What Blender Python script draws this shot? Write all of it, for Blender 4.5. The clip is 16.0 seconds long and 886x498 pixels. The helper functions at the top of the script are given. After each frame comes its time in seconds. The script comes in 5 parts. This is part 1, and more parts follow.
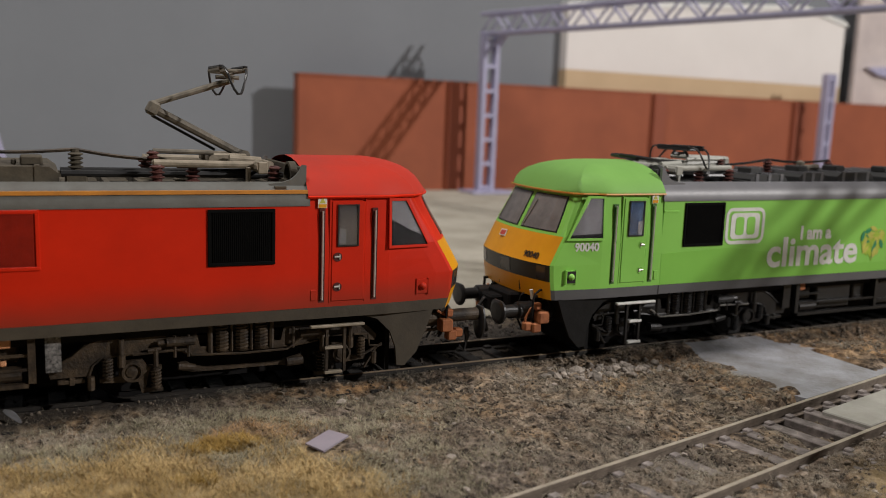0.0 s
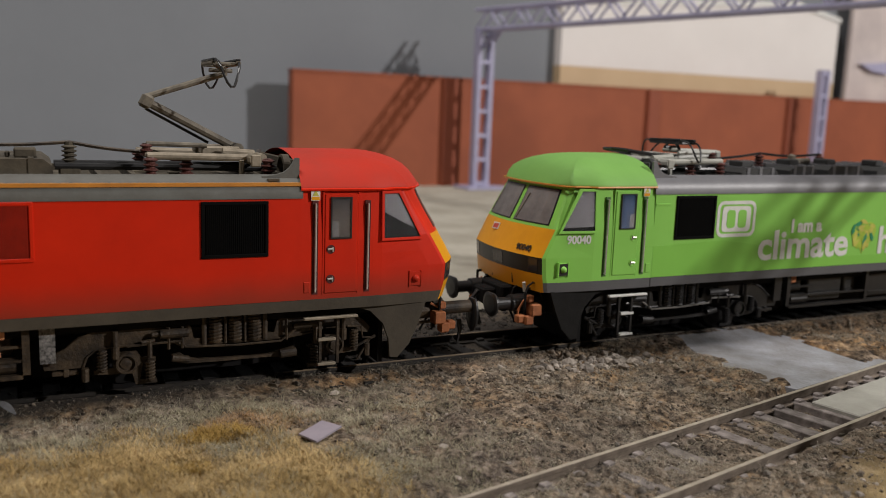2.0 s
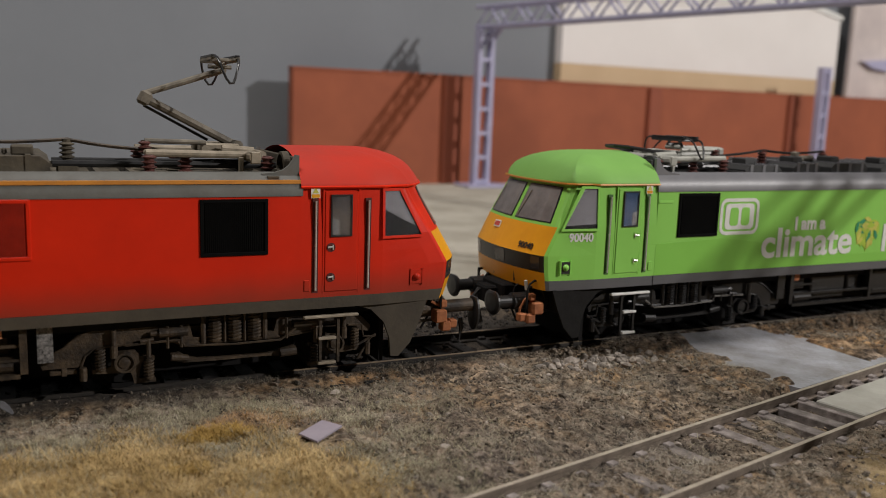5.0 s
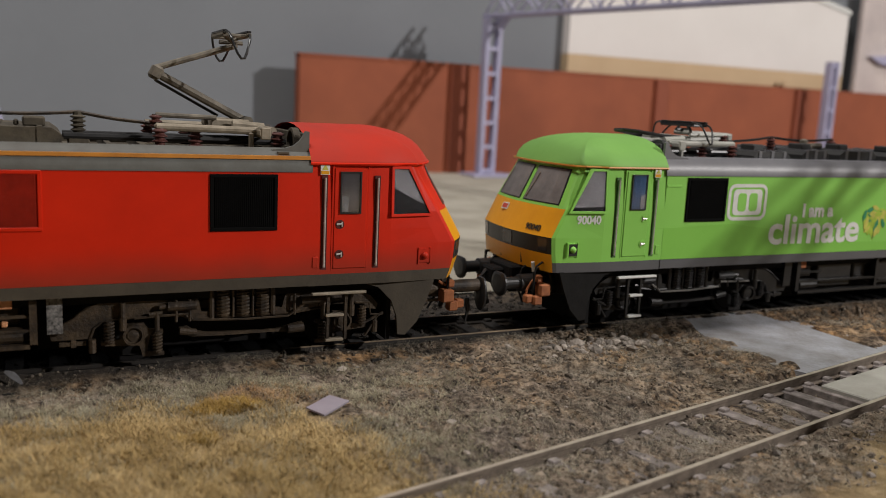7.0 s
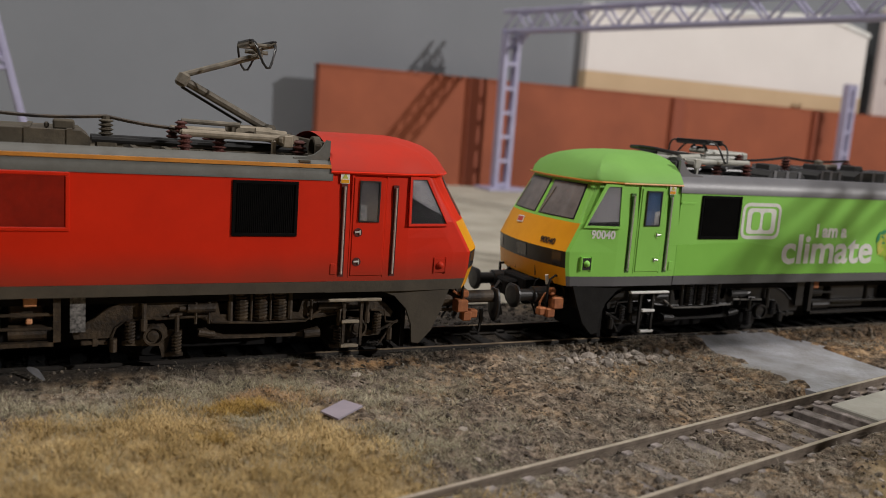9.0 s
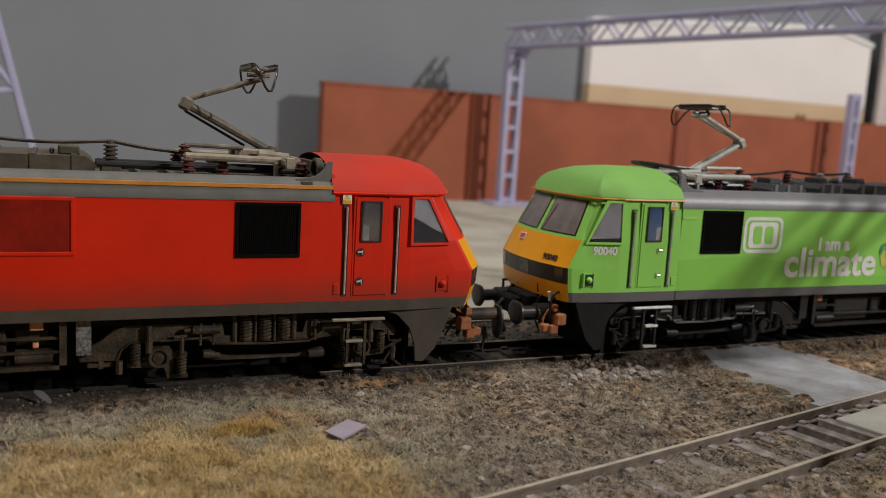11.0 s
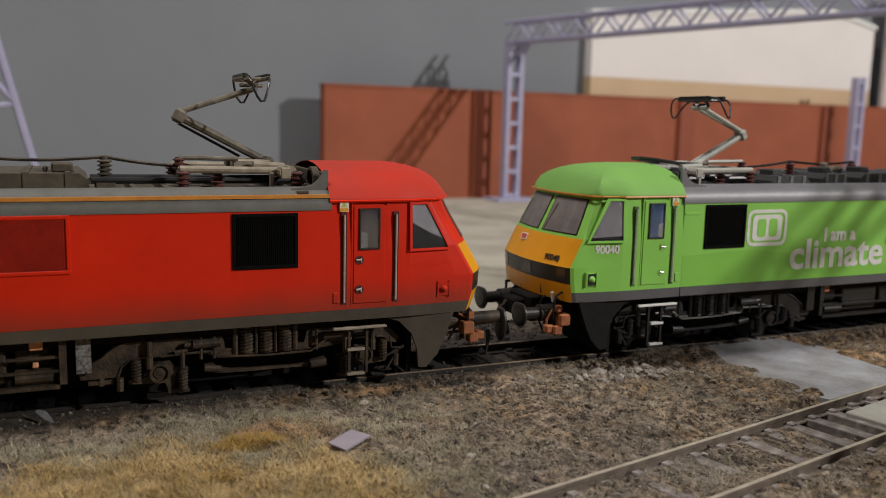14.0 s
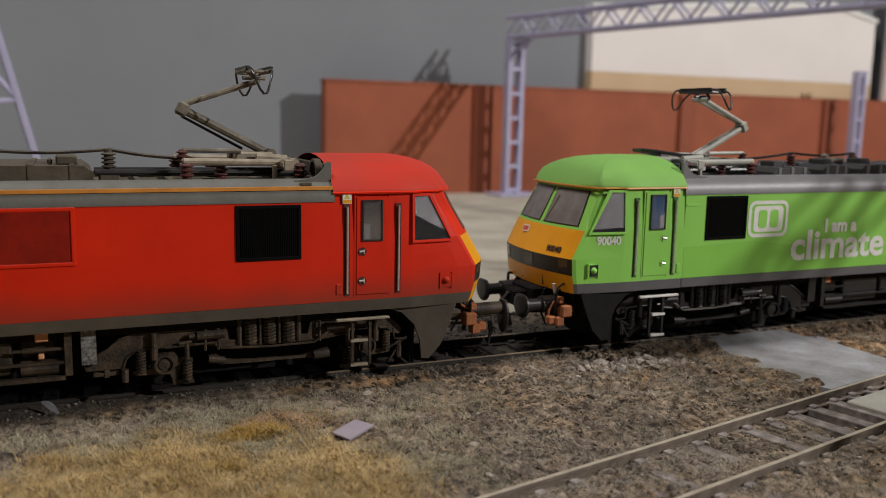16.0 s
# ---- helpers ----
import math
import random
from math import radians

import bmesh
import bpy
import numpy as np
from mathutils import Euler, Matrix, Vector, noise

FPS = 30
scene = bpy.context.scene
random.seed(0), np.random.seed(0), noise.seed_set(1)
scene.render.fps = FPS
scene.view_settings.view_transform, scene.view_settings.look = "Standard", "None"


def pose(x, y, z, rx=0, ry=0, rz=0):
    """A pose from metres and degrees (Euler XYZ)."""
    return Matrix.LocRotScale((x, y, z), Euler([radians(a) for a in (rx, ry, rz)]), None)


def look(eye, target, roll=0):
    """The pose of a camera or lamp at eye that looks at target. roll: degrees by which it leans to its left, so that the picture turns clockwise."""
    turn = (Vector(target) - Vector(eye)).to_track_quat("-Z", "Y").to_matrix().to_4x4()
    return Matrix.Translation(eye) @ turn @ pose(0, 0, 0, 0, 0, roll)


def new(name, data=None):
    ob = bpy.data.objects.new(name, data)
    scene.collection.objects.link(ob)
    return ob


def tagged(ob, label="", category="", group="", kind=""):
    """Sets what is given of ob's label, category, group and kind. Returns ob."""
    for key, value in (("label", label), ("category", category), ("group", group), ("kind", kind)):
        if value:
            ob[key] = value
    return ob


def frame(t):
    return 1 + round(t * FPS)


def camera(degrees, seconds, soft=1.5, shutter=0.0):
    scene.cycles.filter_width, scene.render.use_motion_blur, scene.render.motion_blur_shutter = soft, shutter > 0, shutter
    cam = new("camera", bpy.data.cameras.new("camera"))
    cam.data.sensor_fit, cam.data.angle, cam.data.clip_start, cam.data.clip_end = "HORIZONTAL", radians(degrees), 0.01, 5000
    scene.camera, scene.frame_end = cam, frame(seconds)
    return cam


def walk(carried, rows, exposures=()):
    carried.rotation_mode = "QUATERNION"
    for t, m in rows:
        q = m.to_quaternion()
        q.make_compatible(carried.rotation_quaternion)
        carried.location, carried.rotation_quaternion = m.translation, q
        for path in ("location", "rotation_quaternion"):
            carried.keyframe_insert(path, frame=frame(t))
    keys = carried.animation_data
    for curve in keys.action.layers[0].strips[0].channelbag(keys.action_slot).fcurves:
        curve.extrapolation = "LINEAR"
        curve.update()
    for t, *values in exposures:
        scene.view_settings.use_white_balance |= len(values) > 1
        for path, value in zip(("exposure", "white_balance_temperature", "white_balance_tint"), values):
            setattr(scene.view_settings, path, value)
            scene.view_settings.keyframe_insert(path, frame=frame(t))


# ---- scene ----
cam = camera(55.02, 16.0, soft=0.8)
cam.data.dof.use_dof, cam.data.dof.focus_distance, cam.data.dof.aperture_fstop = True, 0.182, 22.0
PATH = [
    (0.0, (-0.07862, -0.16601, 0.05848), (0.00740, 0.01185, 0.02741), 2.116),
    (0.5, (-0.07875, -0.16687, 0.05813), (0.00775, 0.01076, 0.02704), 2.090),
    (1.0, (-0.07875, -0.16681, 0.05801), (0.00767, 0.01078, 0.02649), 2.124),
    (1.5, (-0.07850, -0.16689, 0.05786), (0.00835, 0.01042, 0.02597), 2.102),
    (2.0, (-0.07852, -0.16739, 0.05769), (0.00839, 0.00992, 0.02596), 2.098),
    (2.5, (-0.07852, -0.16727, 0.05747), (0.00860, 0.00996, 0.02582), 2.080),
    (3.0, (-0.07860, -0.16708, 0.05750), (0.00857, 0.01010, 0.02578), 2.093),
    (3.5, (-0.07867, -0.16684, 0.05746), (0.00819, 0.01051, 0.02582), 2.048),
    (4.0, (-0.07855, -0.16677, 0.05749), (0.00836, 0.01055, 0.02575), 2.057),
    (6.5, (-0.07739, -0.16469, 0.05621), (0.00904, 0.01248, 0.02240), 2.153),
    (7.0, (-0.07926, -0.16619, 0.05455), (0.00688, 0.01109, 0.02062), 2.838),
    (7.5, (-0.08091, -0.16765, 0.05416), (0.00482, 0.00999, 0.02108), 3.750),
    (8.0, (-0.08092, -0.16718, 0.05416), (0.00393, 0.01098, 0.02163), 4.198),
    (8.5, (-0.08099, -0.16800, 0.05429), (0.00304, 0.01070, 0.02256), 4.179),
    (9.0, (-0.08106, -0.16851, 0.05437), (0.00243, 0.01055, 0.02327), 4.157),
    (11.5, (-0.08007, -0.17000, 0.05633), (0.00131, 0.01060, 0.02877), 3.070),
    (12.0, (-0.07882, -0.16923, 0.05698), (0.00230, 0.01149, 0.02940), 2.642),
    (12.5, (-0.07808, -0.16838, 0.05724), (0.00263, 0.01245, 0.02922), 2.318),
    (13.0, (-0.07837, -0.16859, 0.05703), (0.00223, 0.01227, 0.02888), 1.992),
    (13.5, (-0.07836, -0.16901, 0.05706), (0.00199, 0.01195, 0.02881), 1.659),
    (14.0, (-0.07813, -0.16899, 0.05738), (0.00198, 0.01195, 0.02840), 1.420),
    (14.5, (-0.07788, -0.16866, 0.05747), (0.00175, 0.01241, 0.02788), 1.262),
    (15.0, (-0.07833, -0.16918, 0.05723), (0.00136, 0.01185, 0.02761), 1.112),
    (15.5, (-0.07787, -0.16866, 0.05719), (0.00182, 0.01226, 0.02688), 1.108),
    (16.0, (-0.07876, -0.16983, 0.05646), (0.00106, 0.01110, 0.02660), 1.201),
]
walk(cam, [(t, look(eye, target, roll)) for t, eye, target, roll in PATH])

# ---- light ----
world = bpy.data.worlds.new("room_air")
scene.world = world
world.use_nodes = True
world.node_tree.nodes["Background"].inputs[0].default_value = (0.5, 0.5, 0.52, 1)
world.node_tree.nodes["Background"].inputs[1].default_value = 0.07


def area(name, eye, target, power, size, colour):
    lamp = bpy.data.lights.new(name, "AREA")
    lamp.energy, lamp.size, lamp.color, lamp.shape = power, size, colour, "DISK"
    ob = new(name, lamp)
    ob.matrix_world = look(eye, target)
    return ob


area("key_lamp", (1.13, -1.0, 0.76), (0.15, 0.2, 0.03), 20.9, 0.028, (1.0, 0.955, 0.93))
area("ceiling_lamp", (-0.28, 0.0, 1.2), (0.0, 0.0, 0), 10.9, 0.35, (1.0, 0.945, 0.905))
scene.view_settings.exposure = 0.0

MM = 0.001


# ---- materials ----
def mat(name, colour, second=None, rough=0.55, metal=0.0, scale=300.0, mix=0.5, bump=0.0, bump_scale=1500.0, spec=0.5, island=0.0, coat=0.0):
    m = bpy.data.materials.new(name)
    m.use_nodes = True
    nt = m.node_tree
    b = nt.nodes["Principled BSDF"]
    b.inputs["Roughness"].default_value = rough
    b.inputs["Metallic"].default_value = metal
    b.inputs["Specular IOR Level"].default_value = spec
    b.inputs["Coat Weight"].default_value = coat
    co = nt.nodes.new("ShaderNodeTexCoord")
    second = second or tuple(c * 0.75 for c in colour)
    big = nt.nodes.new("ShaderNodeTexNoise")
    big.inputs["Scale"].default_value = scale
    big.inputs["Detail"].default_value = 6
    big.inputs["Roughness"].default_value = 0.65
    nt.links.new(co.outputs["Object"], big.inputs["Vector"])
    ramp = nt.nodes.new("ShaderNodeValToRGB")
    lo = 0.5 - 0.28 * mix
    ramp.color_ramp.elements[0].position, ramp.color_ramp.elements[1].position = lo, 0.5 + 0.28 * (1.2 - mix)
    ramp.color_ramp.elements[0].color, ramp.color_ramp.elements[1].color = (*second, 1), (*colour, 1)
    nt.links.new(big.outputs["Fac"], ramp.inputs["Fac"])
    out = ramp.outputs["Color"]
    if island:
        geo = nt.nodes.new("ShaderNodeNewGeometry")
        info = nt.nodes.new("ShaderNodeObjectInfo")
        add = nt.nodes.new("ShaderNodeMath")
        add.operation = "ADD"
        nt.links.new(geo.outputs["Random Per Island"], add.inputs[0])
        nt.links.new(info.outputs["Random"], add.inputs[1])
        fr = nt.nodes.new("ShaderNodeMath")
        fr.operation = "FRACT"
        nt.links.new(add.outputs[0], fr.inputs[0])
        mp = nt.nodes.new("ShaderNodeMapRange")
        mp.inputs["To Min"].default_value, mp.inputs["To Max"].default_value = 1 - island, 1 + island
        nt.links.new(fr.outputs[0], mp.inputs["Value"])
        hsv = nt.nodes.new("ShaderNodeHueSaturation")
        nt.links.new(mp.outputs[0], hsv.inputs["Value"])
        nt.links.new(out, hsv.inputs["Color"])
        out = hsv.outputs["Color"]
    nt.links.new(out, b.inputs["Base Color"])
    fine = nt.nodes.new("ShaderNodeTexNoise")
    fine.inputs["Scale"].default_value = bump_scale
    fine.inputs["Detail"].default_value = 4
    nt.links.new(co.outputs["Object"], fine.inputs["Vector"])
    rr = nt.nodes.new("ShaderNodeMapRange")
    rr.inputs["To Min"].default_value, rr.inputs["To Max"].default_value = max(0.02, rough - 0.08), min(1, rough + 0.08)
    nt.links.new(fine.outputs["Fac"], rr.inputs["Value"])
    nt.links.new(rr.outputs[0], b.inputs["Roughness"])
    if bump:
        bp = nt.nodes.new("ShaderNodeBump")
        bp.inputs["Strength"].default_value = bump
        bp.inputs["Distance"].default_value = 0.0005
        nt.links.new(fine.outputs["Fac"], bp.inputs["Height"])
        nt.links.new(bp.outputs[0], b.inputs["Normal"])
    return m


RED = mat("red_paint", (0.68, 0.022, 0.003), (0.58, 0.018, 0.0025), rough=0.5, spec=0.22, scale=60, bump=0.04, bump_scale=3000)
GREEN = mat("green_paint", (0.265, 0.62, 0.105), (0.24, 0.57, 0.09), rough=0.42, scale=50, bump=0.03, bump_scale=3000)
DEEPGREEN = mat("deep_green_paint", (0.235, 0.57, 0.088), (0.215, 0.53, 0.078), rough=0.32, scale=50)
# greyer, rougher green for the domed cab roofs
DULLGREEN = mat("dull_green_paint", (0.21, 0.44, 0.10), (0.18, 0.385, 0.085), rough=0.62, spec=0.3, scale=60, bump=0.05, bump_scale=2500)
YELLOW = mat("warning_yellow", (0.80, 0.36, 0.008), (0.70, 0.30, 0.006), rough=0.4, scale=90)
BLACK = mat("black_paint", (0.012, 0.012, 0.013), (0.02, 0.02, 0.02), rough=0.4, scale=200)
ROOF_R = mat("weathered_roof_grey", (0.132, 0.136, 0.126), (0.090, 0.087, 0.076), rough=0.7, scale=120, bump=0.1)
ROOF_G = mat("clean_roof_grey", (0.17, 0.17, 0.18), (0.14, 0.14, 0.15), rough=0.45, scale=120)
WELL_R = mat("dusty_roof_well", (0.10, 0.083, 0.056), (0.045, 0.037, 0.026), rough=0.85, scale=200, bump=0.2)
WELL_G = mat("dark_roof_well", (0.035, 0.036, 0.036), (0.025, 0.025, 0.025), rough=0.6, scale=200)
SOLE_R = mat("dirty_solebar", (0.066, 0.053, 0.035), (0.044, 0.035, 0.023), rough=0.75, scale=150, bump=0.1)
SOLE_G = mat("grey_solebar", (0.10, 0.10, 0.105), (0.085, 0.085, 0.09), rough=0.5, scale=150)
UNDER_R = mat("weathered_underframe", (0.072, 0.049, 0.028), (0.014, 0.010, 0.007), rough=0.58, scale=260, bump=0.35, spec=0.4)
UNDER_G = mat("black_underframe", (0.009, 0.009, 0.010), (0.016, 0.015, 0.014), rough=0.4, scale=350, spec=0.45)
MATTBLACK = mat("matt_black_plastic", (0.011, 0.0105, 0.010), (0.007, 0.0065, 0.006), rough=0.75, scale=300, spec=0.2, bump=0.1)
ORANGE = mat("orange_line", (0.62, 0.25, 0.035), (0.48, 0.19, 0.03), rough=0.5, scale=200)
RUST = mat("rust_orange", (0.40, 0.14, 0.045), (0.26, 0.085, 0.03), rough=0.7, scale=500, bump=0.2)
WHITE = mat("white_paint", (0.78, 0.78, 0.76), (0.66, 0.66, 0.63), rough=0.5, scale=500)
# opaque: the dark behind the glass is painted into its colour
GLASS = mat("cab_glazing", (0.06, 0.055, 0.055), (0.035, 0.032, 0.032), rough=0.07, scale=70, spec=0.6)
BLUEGLASS = mat("door_glazing", (0.03, 0.06, 0.11), (0.025, 0.045, 0.085), rough=0.06, scale=80, spec=0.6)
MESH = mat("black_grille", (0.0035, 0.0035, 0.0035), (0.005, 0.005, 0.005), rough=0.85, scale=300, spec=0.06)
MAROON = mat("ribbed_insulator", (0.12, 0.04, 0.032), (0.075, 0.028, 0.024), rough=0.4, scale=400)
BONE = mat("pantograph_cream", (0.34, 0.29, 0.22), (0.19, 0.16, 0.115), rough=0.6, scale=350, bump=0.1)
PALE = mat("pantograph_pale_grey", (0.42, 0.42, 0.38), (0.32, 0.32, 0.28), rough=0.5, scale=350)
ARMDARK = mat("weathered_arm_grey", (0.20, 0.175, 0.135), (0.09, 0.078, 0.06), rough=0.7, scale=350)
STEEL = mat("rail_steel_top", (0.44, 0.385, 0.31), (0.29, 0.25, 0.20), rough=0.45, metal=0.0, scale=250)
TANRAIL = mat("brown_rail_top", (0.31, 0.235, 0.155), (0.19, 0.14, 0.09), rough=0.5, scale=250)
RAILSIDE = mat("rusty_rail_side", (0.20, 0.16, 0.125), (0.105, 0.082, 0.062), rough=0.8, scale=300, bump=0.2)
SLEEPER = mat("dusty_sleeper", (0.29, 0.255, 0.24), (0.12, 0.102, 0.092), rough=0.9, scale=400, bump=0.3, island=0.2)
CONCRETE = mat("smooth_concrete", (0.31, 0.318, 0.345), (0.19, 0.182, 0.18), rough=0.9, scale=110, bump=0.5, bump_scale=900)
BOARD = mat("pale_crossing_board", (0.39, 0.38, 0.34), (0.29, 0.28, 0.245), rough=0.8, scale=90, bump=0.1)
YARD = mat("yard_concrete", (0.46, 0.43, 0.36), (0.30, 0.275, 0.22), rough=0.9, scale=28, bump=0.1, bump_scale=300)
LILAC = mat("lilac_card", (0.31, 0.28, 0.32), (0.25, 0.225, 0.26), rough=0.6, scale=100)
LAV = mat("lavender_plastic", (0.40, 0.39, 0.54), (0.33, 0.32, 0.46), rough=0.5, scale=120)
BRICK = mat("red_brick_paper", (0.315, 0.082, 0.033), (0.245, 0.062, 0.025), rough=0.75, scale=25, bump=0.05)
PILLAR = mat("dark_brick_pillar", (0.26, 0.066, 0.03), (0.22, 0.055, 0.026), rough=0.75, scale=25)
CREAM = mat("cream_cladding", (0.75, 0.715, 0.69), (0.70, 0.665, 0.64), rough=0.7, scale=12)
TAN = mat("tan_band", (0.57, 0.42, 0.255), (0.51, 0.37, 0.22), rough=0.7, scale=20)
DIM = mat("end_shade_dark", (0.035, 0.035, 0.035), (0.05, 0.05, 0.05), rough=0.9, scale=20)
SKYBOARD = mat("grey_backboard", (0.198, 0.211, 0.230), (0.178, 0.19, 0.208), rough=0.9, scale=6, bump=0.03, bump_scale=300)
PINKSTONE = mat("pale_pinkish_render", (0.66, 0.58, 0.54), (0.46, 0.40, 0.39), rough=0.8, scale=16)
PLASTER = mat("room_plaster", (0.30, 0.29, 0.28), (0.26, 0.25, 0.24), rough=0.9, scale=3)
CARPET = mat("room_carpet", (0.14, 0.12, 0.11), (0.10, 0.09, 0.08), rough=1.0, scale=40)
STONE = mat("mixed_stones", (0.34, 0.30, 0.26), (0.17, 0.145, 0.12), rough=0.9, scale=300, bump=0.3, island=0.55)
STRAW = mat("straw_grass", (0.54, 0.40, 0.19), (0.33, 0.225, 0.08), rough=0.8, scale=75, mix=0.5, island=0.4)
FIBRE = mat("grey_brown_fibre", (0.43, 0.385, 0.30), (0.16, 0.132, 0.098), rough=0.85, scale=150, mix=0.5, island=0.45)
OLIVE = mat("pale_olive_grass", (0.42, 0.39, 0.27), (0.25, 0.22, 0.14), rough=0.8, scale=120, mix=0.5, island=0.35)
SAND = mat("ochre_tuft", (0.44, 0.29, 0.075), (0.26, 0.16, 0.035), rough=0.85, scale=200, island=0.3)
BROWNGRASS = mat("orange_brown_grass", (0.46, 0.30, 0.15), (0.25, 0.15, 0.07), rough=0.85, scale=150, island=0.4)
CONSOLE = mat("interior_grey", (0.10, 0.10, 0.10), (0.06, 0.06, 0.06), rough=0.6, scale=200)
LEAF1 = mat("emblem_lime", (0.42, 0.60, 0.06), rough=0.4)
LEAF2 = mat("emblem_teal", (0.03, 0.28, 0.13), rough=0.4)
LEAF3 = mat("emblem_yellow", (0.62, 0.60, 0.12), rough=0.4)
REDBADGE = mat("badge_red", (0.62, 0.09, 0.07), rough=0.4)
# dark track colours, blackened further with the engines' shade
SHADERAIL = mat("shaded_rail_side", (0.026, 0.020, 0.014), (0.012, 0.010, 0.008), rough=0.7, scale=300, bump=0.2)
SHADESLEEPER = mat("shaded_sleeper", (0.022, 0.018, 0.015), (0.010, 0.009, 0.008), rough=0.85, scale=400, bump=0.3, island=0.2)


def weathered(m, dirt, low, high, amount):
    """Sprayed road dirt on a painted side, thickest at its lower edge."""
    nt = m.node_tree
    b = nt.nodes["Principled BSDF"]
    old = b.inputs["Base Color"].links[0].from_socket
    co = nt.nodes.new("ShaderNodeTexCoord")
    xyz = nt.nodes.new("ShaderNodeSeparateXYZ")
    nt.links.new(co.outputs["Object"], xyz.inputs[0])
    n = nt.nodes.new("ShaderNodeTexNoise")
    n.inputs["Scale"].default_value = 90
    nt.links.new(co.outputs["Object"], n.inputs["Vector"])
    wob = nt.nodes.new("ShaderNodeMath")
    wob.operation, wob.inputs[1].default_value = "MULTIPLY_ADD", 0.003
    nt.links.new(n.outputs["Fac"], wob.inputs[0])
    nt.links.new(xyz.outputs["Z"], wob.inputs[2])
    fade = nt.nodes.new("ShaderNodeMapRange")
    fade.interpolation_type = "SMOOTHSTEP"
    for key, val in (("From Min", low), ("From Max", high), ("To Min", amount), ("To Max", 0.0)):
        fade.inputs[key].default_value = val
    nt.links.new(wob.outputs[0], fade.inputs["Value"])
    mx = nt.nodes.new("ShaderNodeMixRGB")
    mx.inputs[2].default_value = (*dirt, 1)
    nt.links.new(fade.outputs[0], mx.inputs[0])
    nt.links.new(old, mx.inputs[1])
    nt.links.new(mx.outputs[0], b.inputs["Base Color"])


weathered(RED, (0.08, 0.04, 0.024), 0.0185, 0.0275, 0.6)


def ground_material():
    m = bpy.data.materials.new("ballast_and_soil")
    m.use_nodes = True
    nt = m.node_tree
    b = nt.nodes["Principled BSDF"]
    b.inputs["Roughness"].default_value = 0.95
    co = nt.nodes.new("ShaderNodeTexCoord")

    def noise_ramp(scale, stops, detail=8):
        n = nt.nodes.new("ShaderNodeTexNoise")
        n.inputs["Scale"].default_value, n.inputs["Detail"].default_value, n.inputs["Roughness"].default_value = scale, detail, 0.7
        nt.links.new(co.outputs["Object"], n.inputs["Vector"])
        r = nt.nodes.new("ShaderNodeValToRGB")
        els = r.color_ramp.elements
        for k, (pos, col) in enumerate(stops):
            e = els[k] if k < 2 else els.new(pos)
            e.position, e.color = pos, (*col, 1)
        nt.links.new(n.outputs["Fac"], r.inputs["Fac"])
        return n, r

    n1, soil = noise_ramp(420, [(0.375, (0.016, 0.012, 0.009)), (0.48, (0.125, 0.099, 0.073)), (0.64, (0.38, 0.33, 0.265))])
    n2, patch = noise_ramp(32, [(0.40, (0.80, 0.79, 0.84)), (0.53, (1.0, 0.94, 0.87)), (0.66, (1.08, 0.84, 0.56))], 4)
    n3, spot = noise_ramp(115, [(0.34, (0.42, 0.39, 0.37)), (0.5, (1.0, 0.97, 0.93)), (0.66, (1.35, 1.22, 1.05))], 5)
    stain = nt.nodes.new("ShaderNodeMixRGB")
    stain.blend_type, stain.inputs[0].default_value = "MULTIPLY", 0.85
    nt.links.new(soil.outputs[0], stain.inputs[1])
    nt.links.new(spot.outputs[0], stain.inputs[2])
    mul = nt.nodes.new("ShaderNodeMixRGB")
    mul.blend_type, mul.inputs[0].default_value = "MULTIPLY", 1.0
    nt.links.new(stain.outputs[0], mul.inputs[1])
    nt.links.new(patch.outputs[0], mul.inputs[2])
    turf = nt.nodes.new("ShaderNodeAttribute")
    turf.attribute_name = "turf"
    _, straw = noise_ramp(260, [(0.3, (0.20, 0.13, 0.05)), (0.55, (0.36, 0.26, 0.12)), (0.75, (0.46, 0.36, 0.19))])
    mixed = nt.nodes.new("ShaderNodeMixRGB")
    nt.links.new(turf.outputs["Fac"], mixed.inputs[0])
    nt.links.new(mul.outputs[0], mixed.inputs[1])
    nt.links.new(straw.outputs[0], mixed.inputs[2])
    ochre = nt.nodes.new("ShaderNodeAttribute")
    ochre.attribute_name = "ochre"
    rusty = nt.nodes.new("ShaderNodeMixRGB")
    rusty.blend_type, rusty.inputs[2].default_value = "MULTIPLY", (1.32, 1.0, 0.62, 1)
    nt.links.new(ochre.outputs["Fac"], rusty.inputs[0])
    nt.links.new(mixed.outputs[0], rusty.inputs[1])
    # bed: dark ballast tone plus the engines' shade, painted into the soil
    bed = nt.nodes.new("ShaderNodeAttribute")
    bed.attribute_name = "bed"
    dark_bed = nt.nodes.new("ShaderNodeMixRGB")
    dark_bed.inputs[2].default_value = (0.026, 0.021, 0.016, 1)
    nt.links.new(bed.outputs["Fac"], dark_bed.inputs[0])
    nt.links.new(rusty.outputs[0], dark_bed.inputs[1])
    nt.links.new(dark_bed.outputs[0], b.inputs["Base Color"])
    bp = nt.nodes.new("ShaderNodeBump")
    bp.inputs["Strength"].default_value, bp.inputs["Distance"].default_value = 1.0, 0.0012
    nt.links.new(n1.outputs["Fac"], bp.inputs["Height"])
    nt.links.new(bp.outputs[0], b.inputs["Normal"])
    return m


SOIL = ground_material()


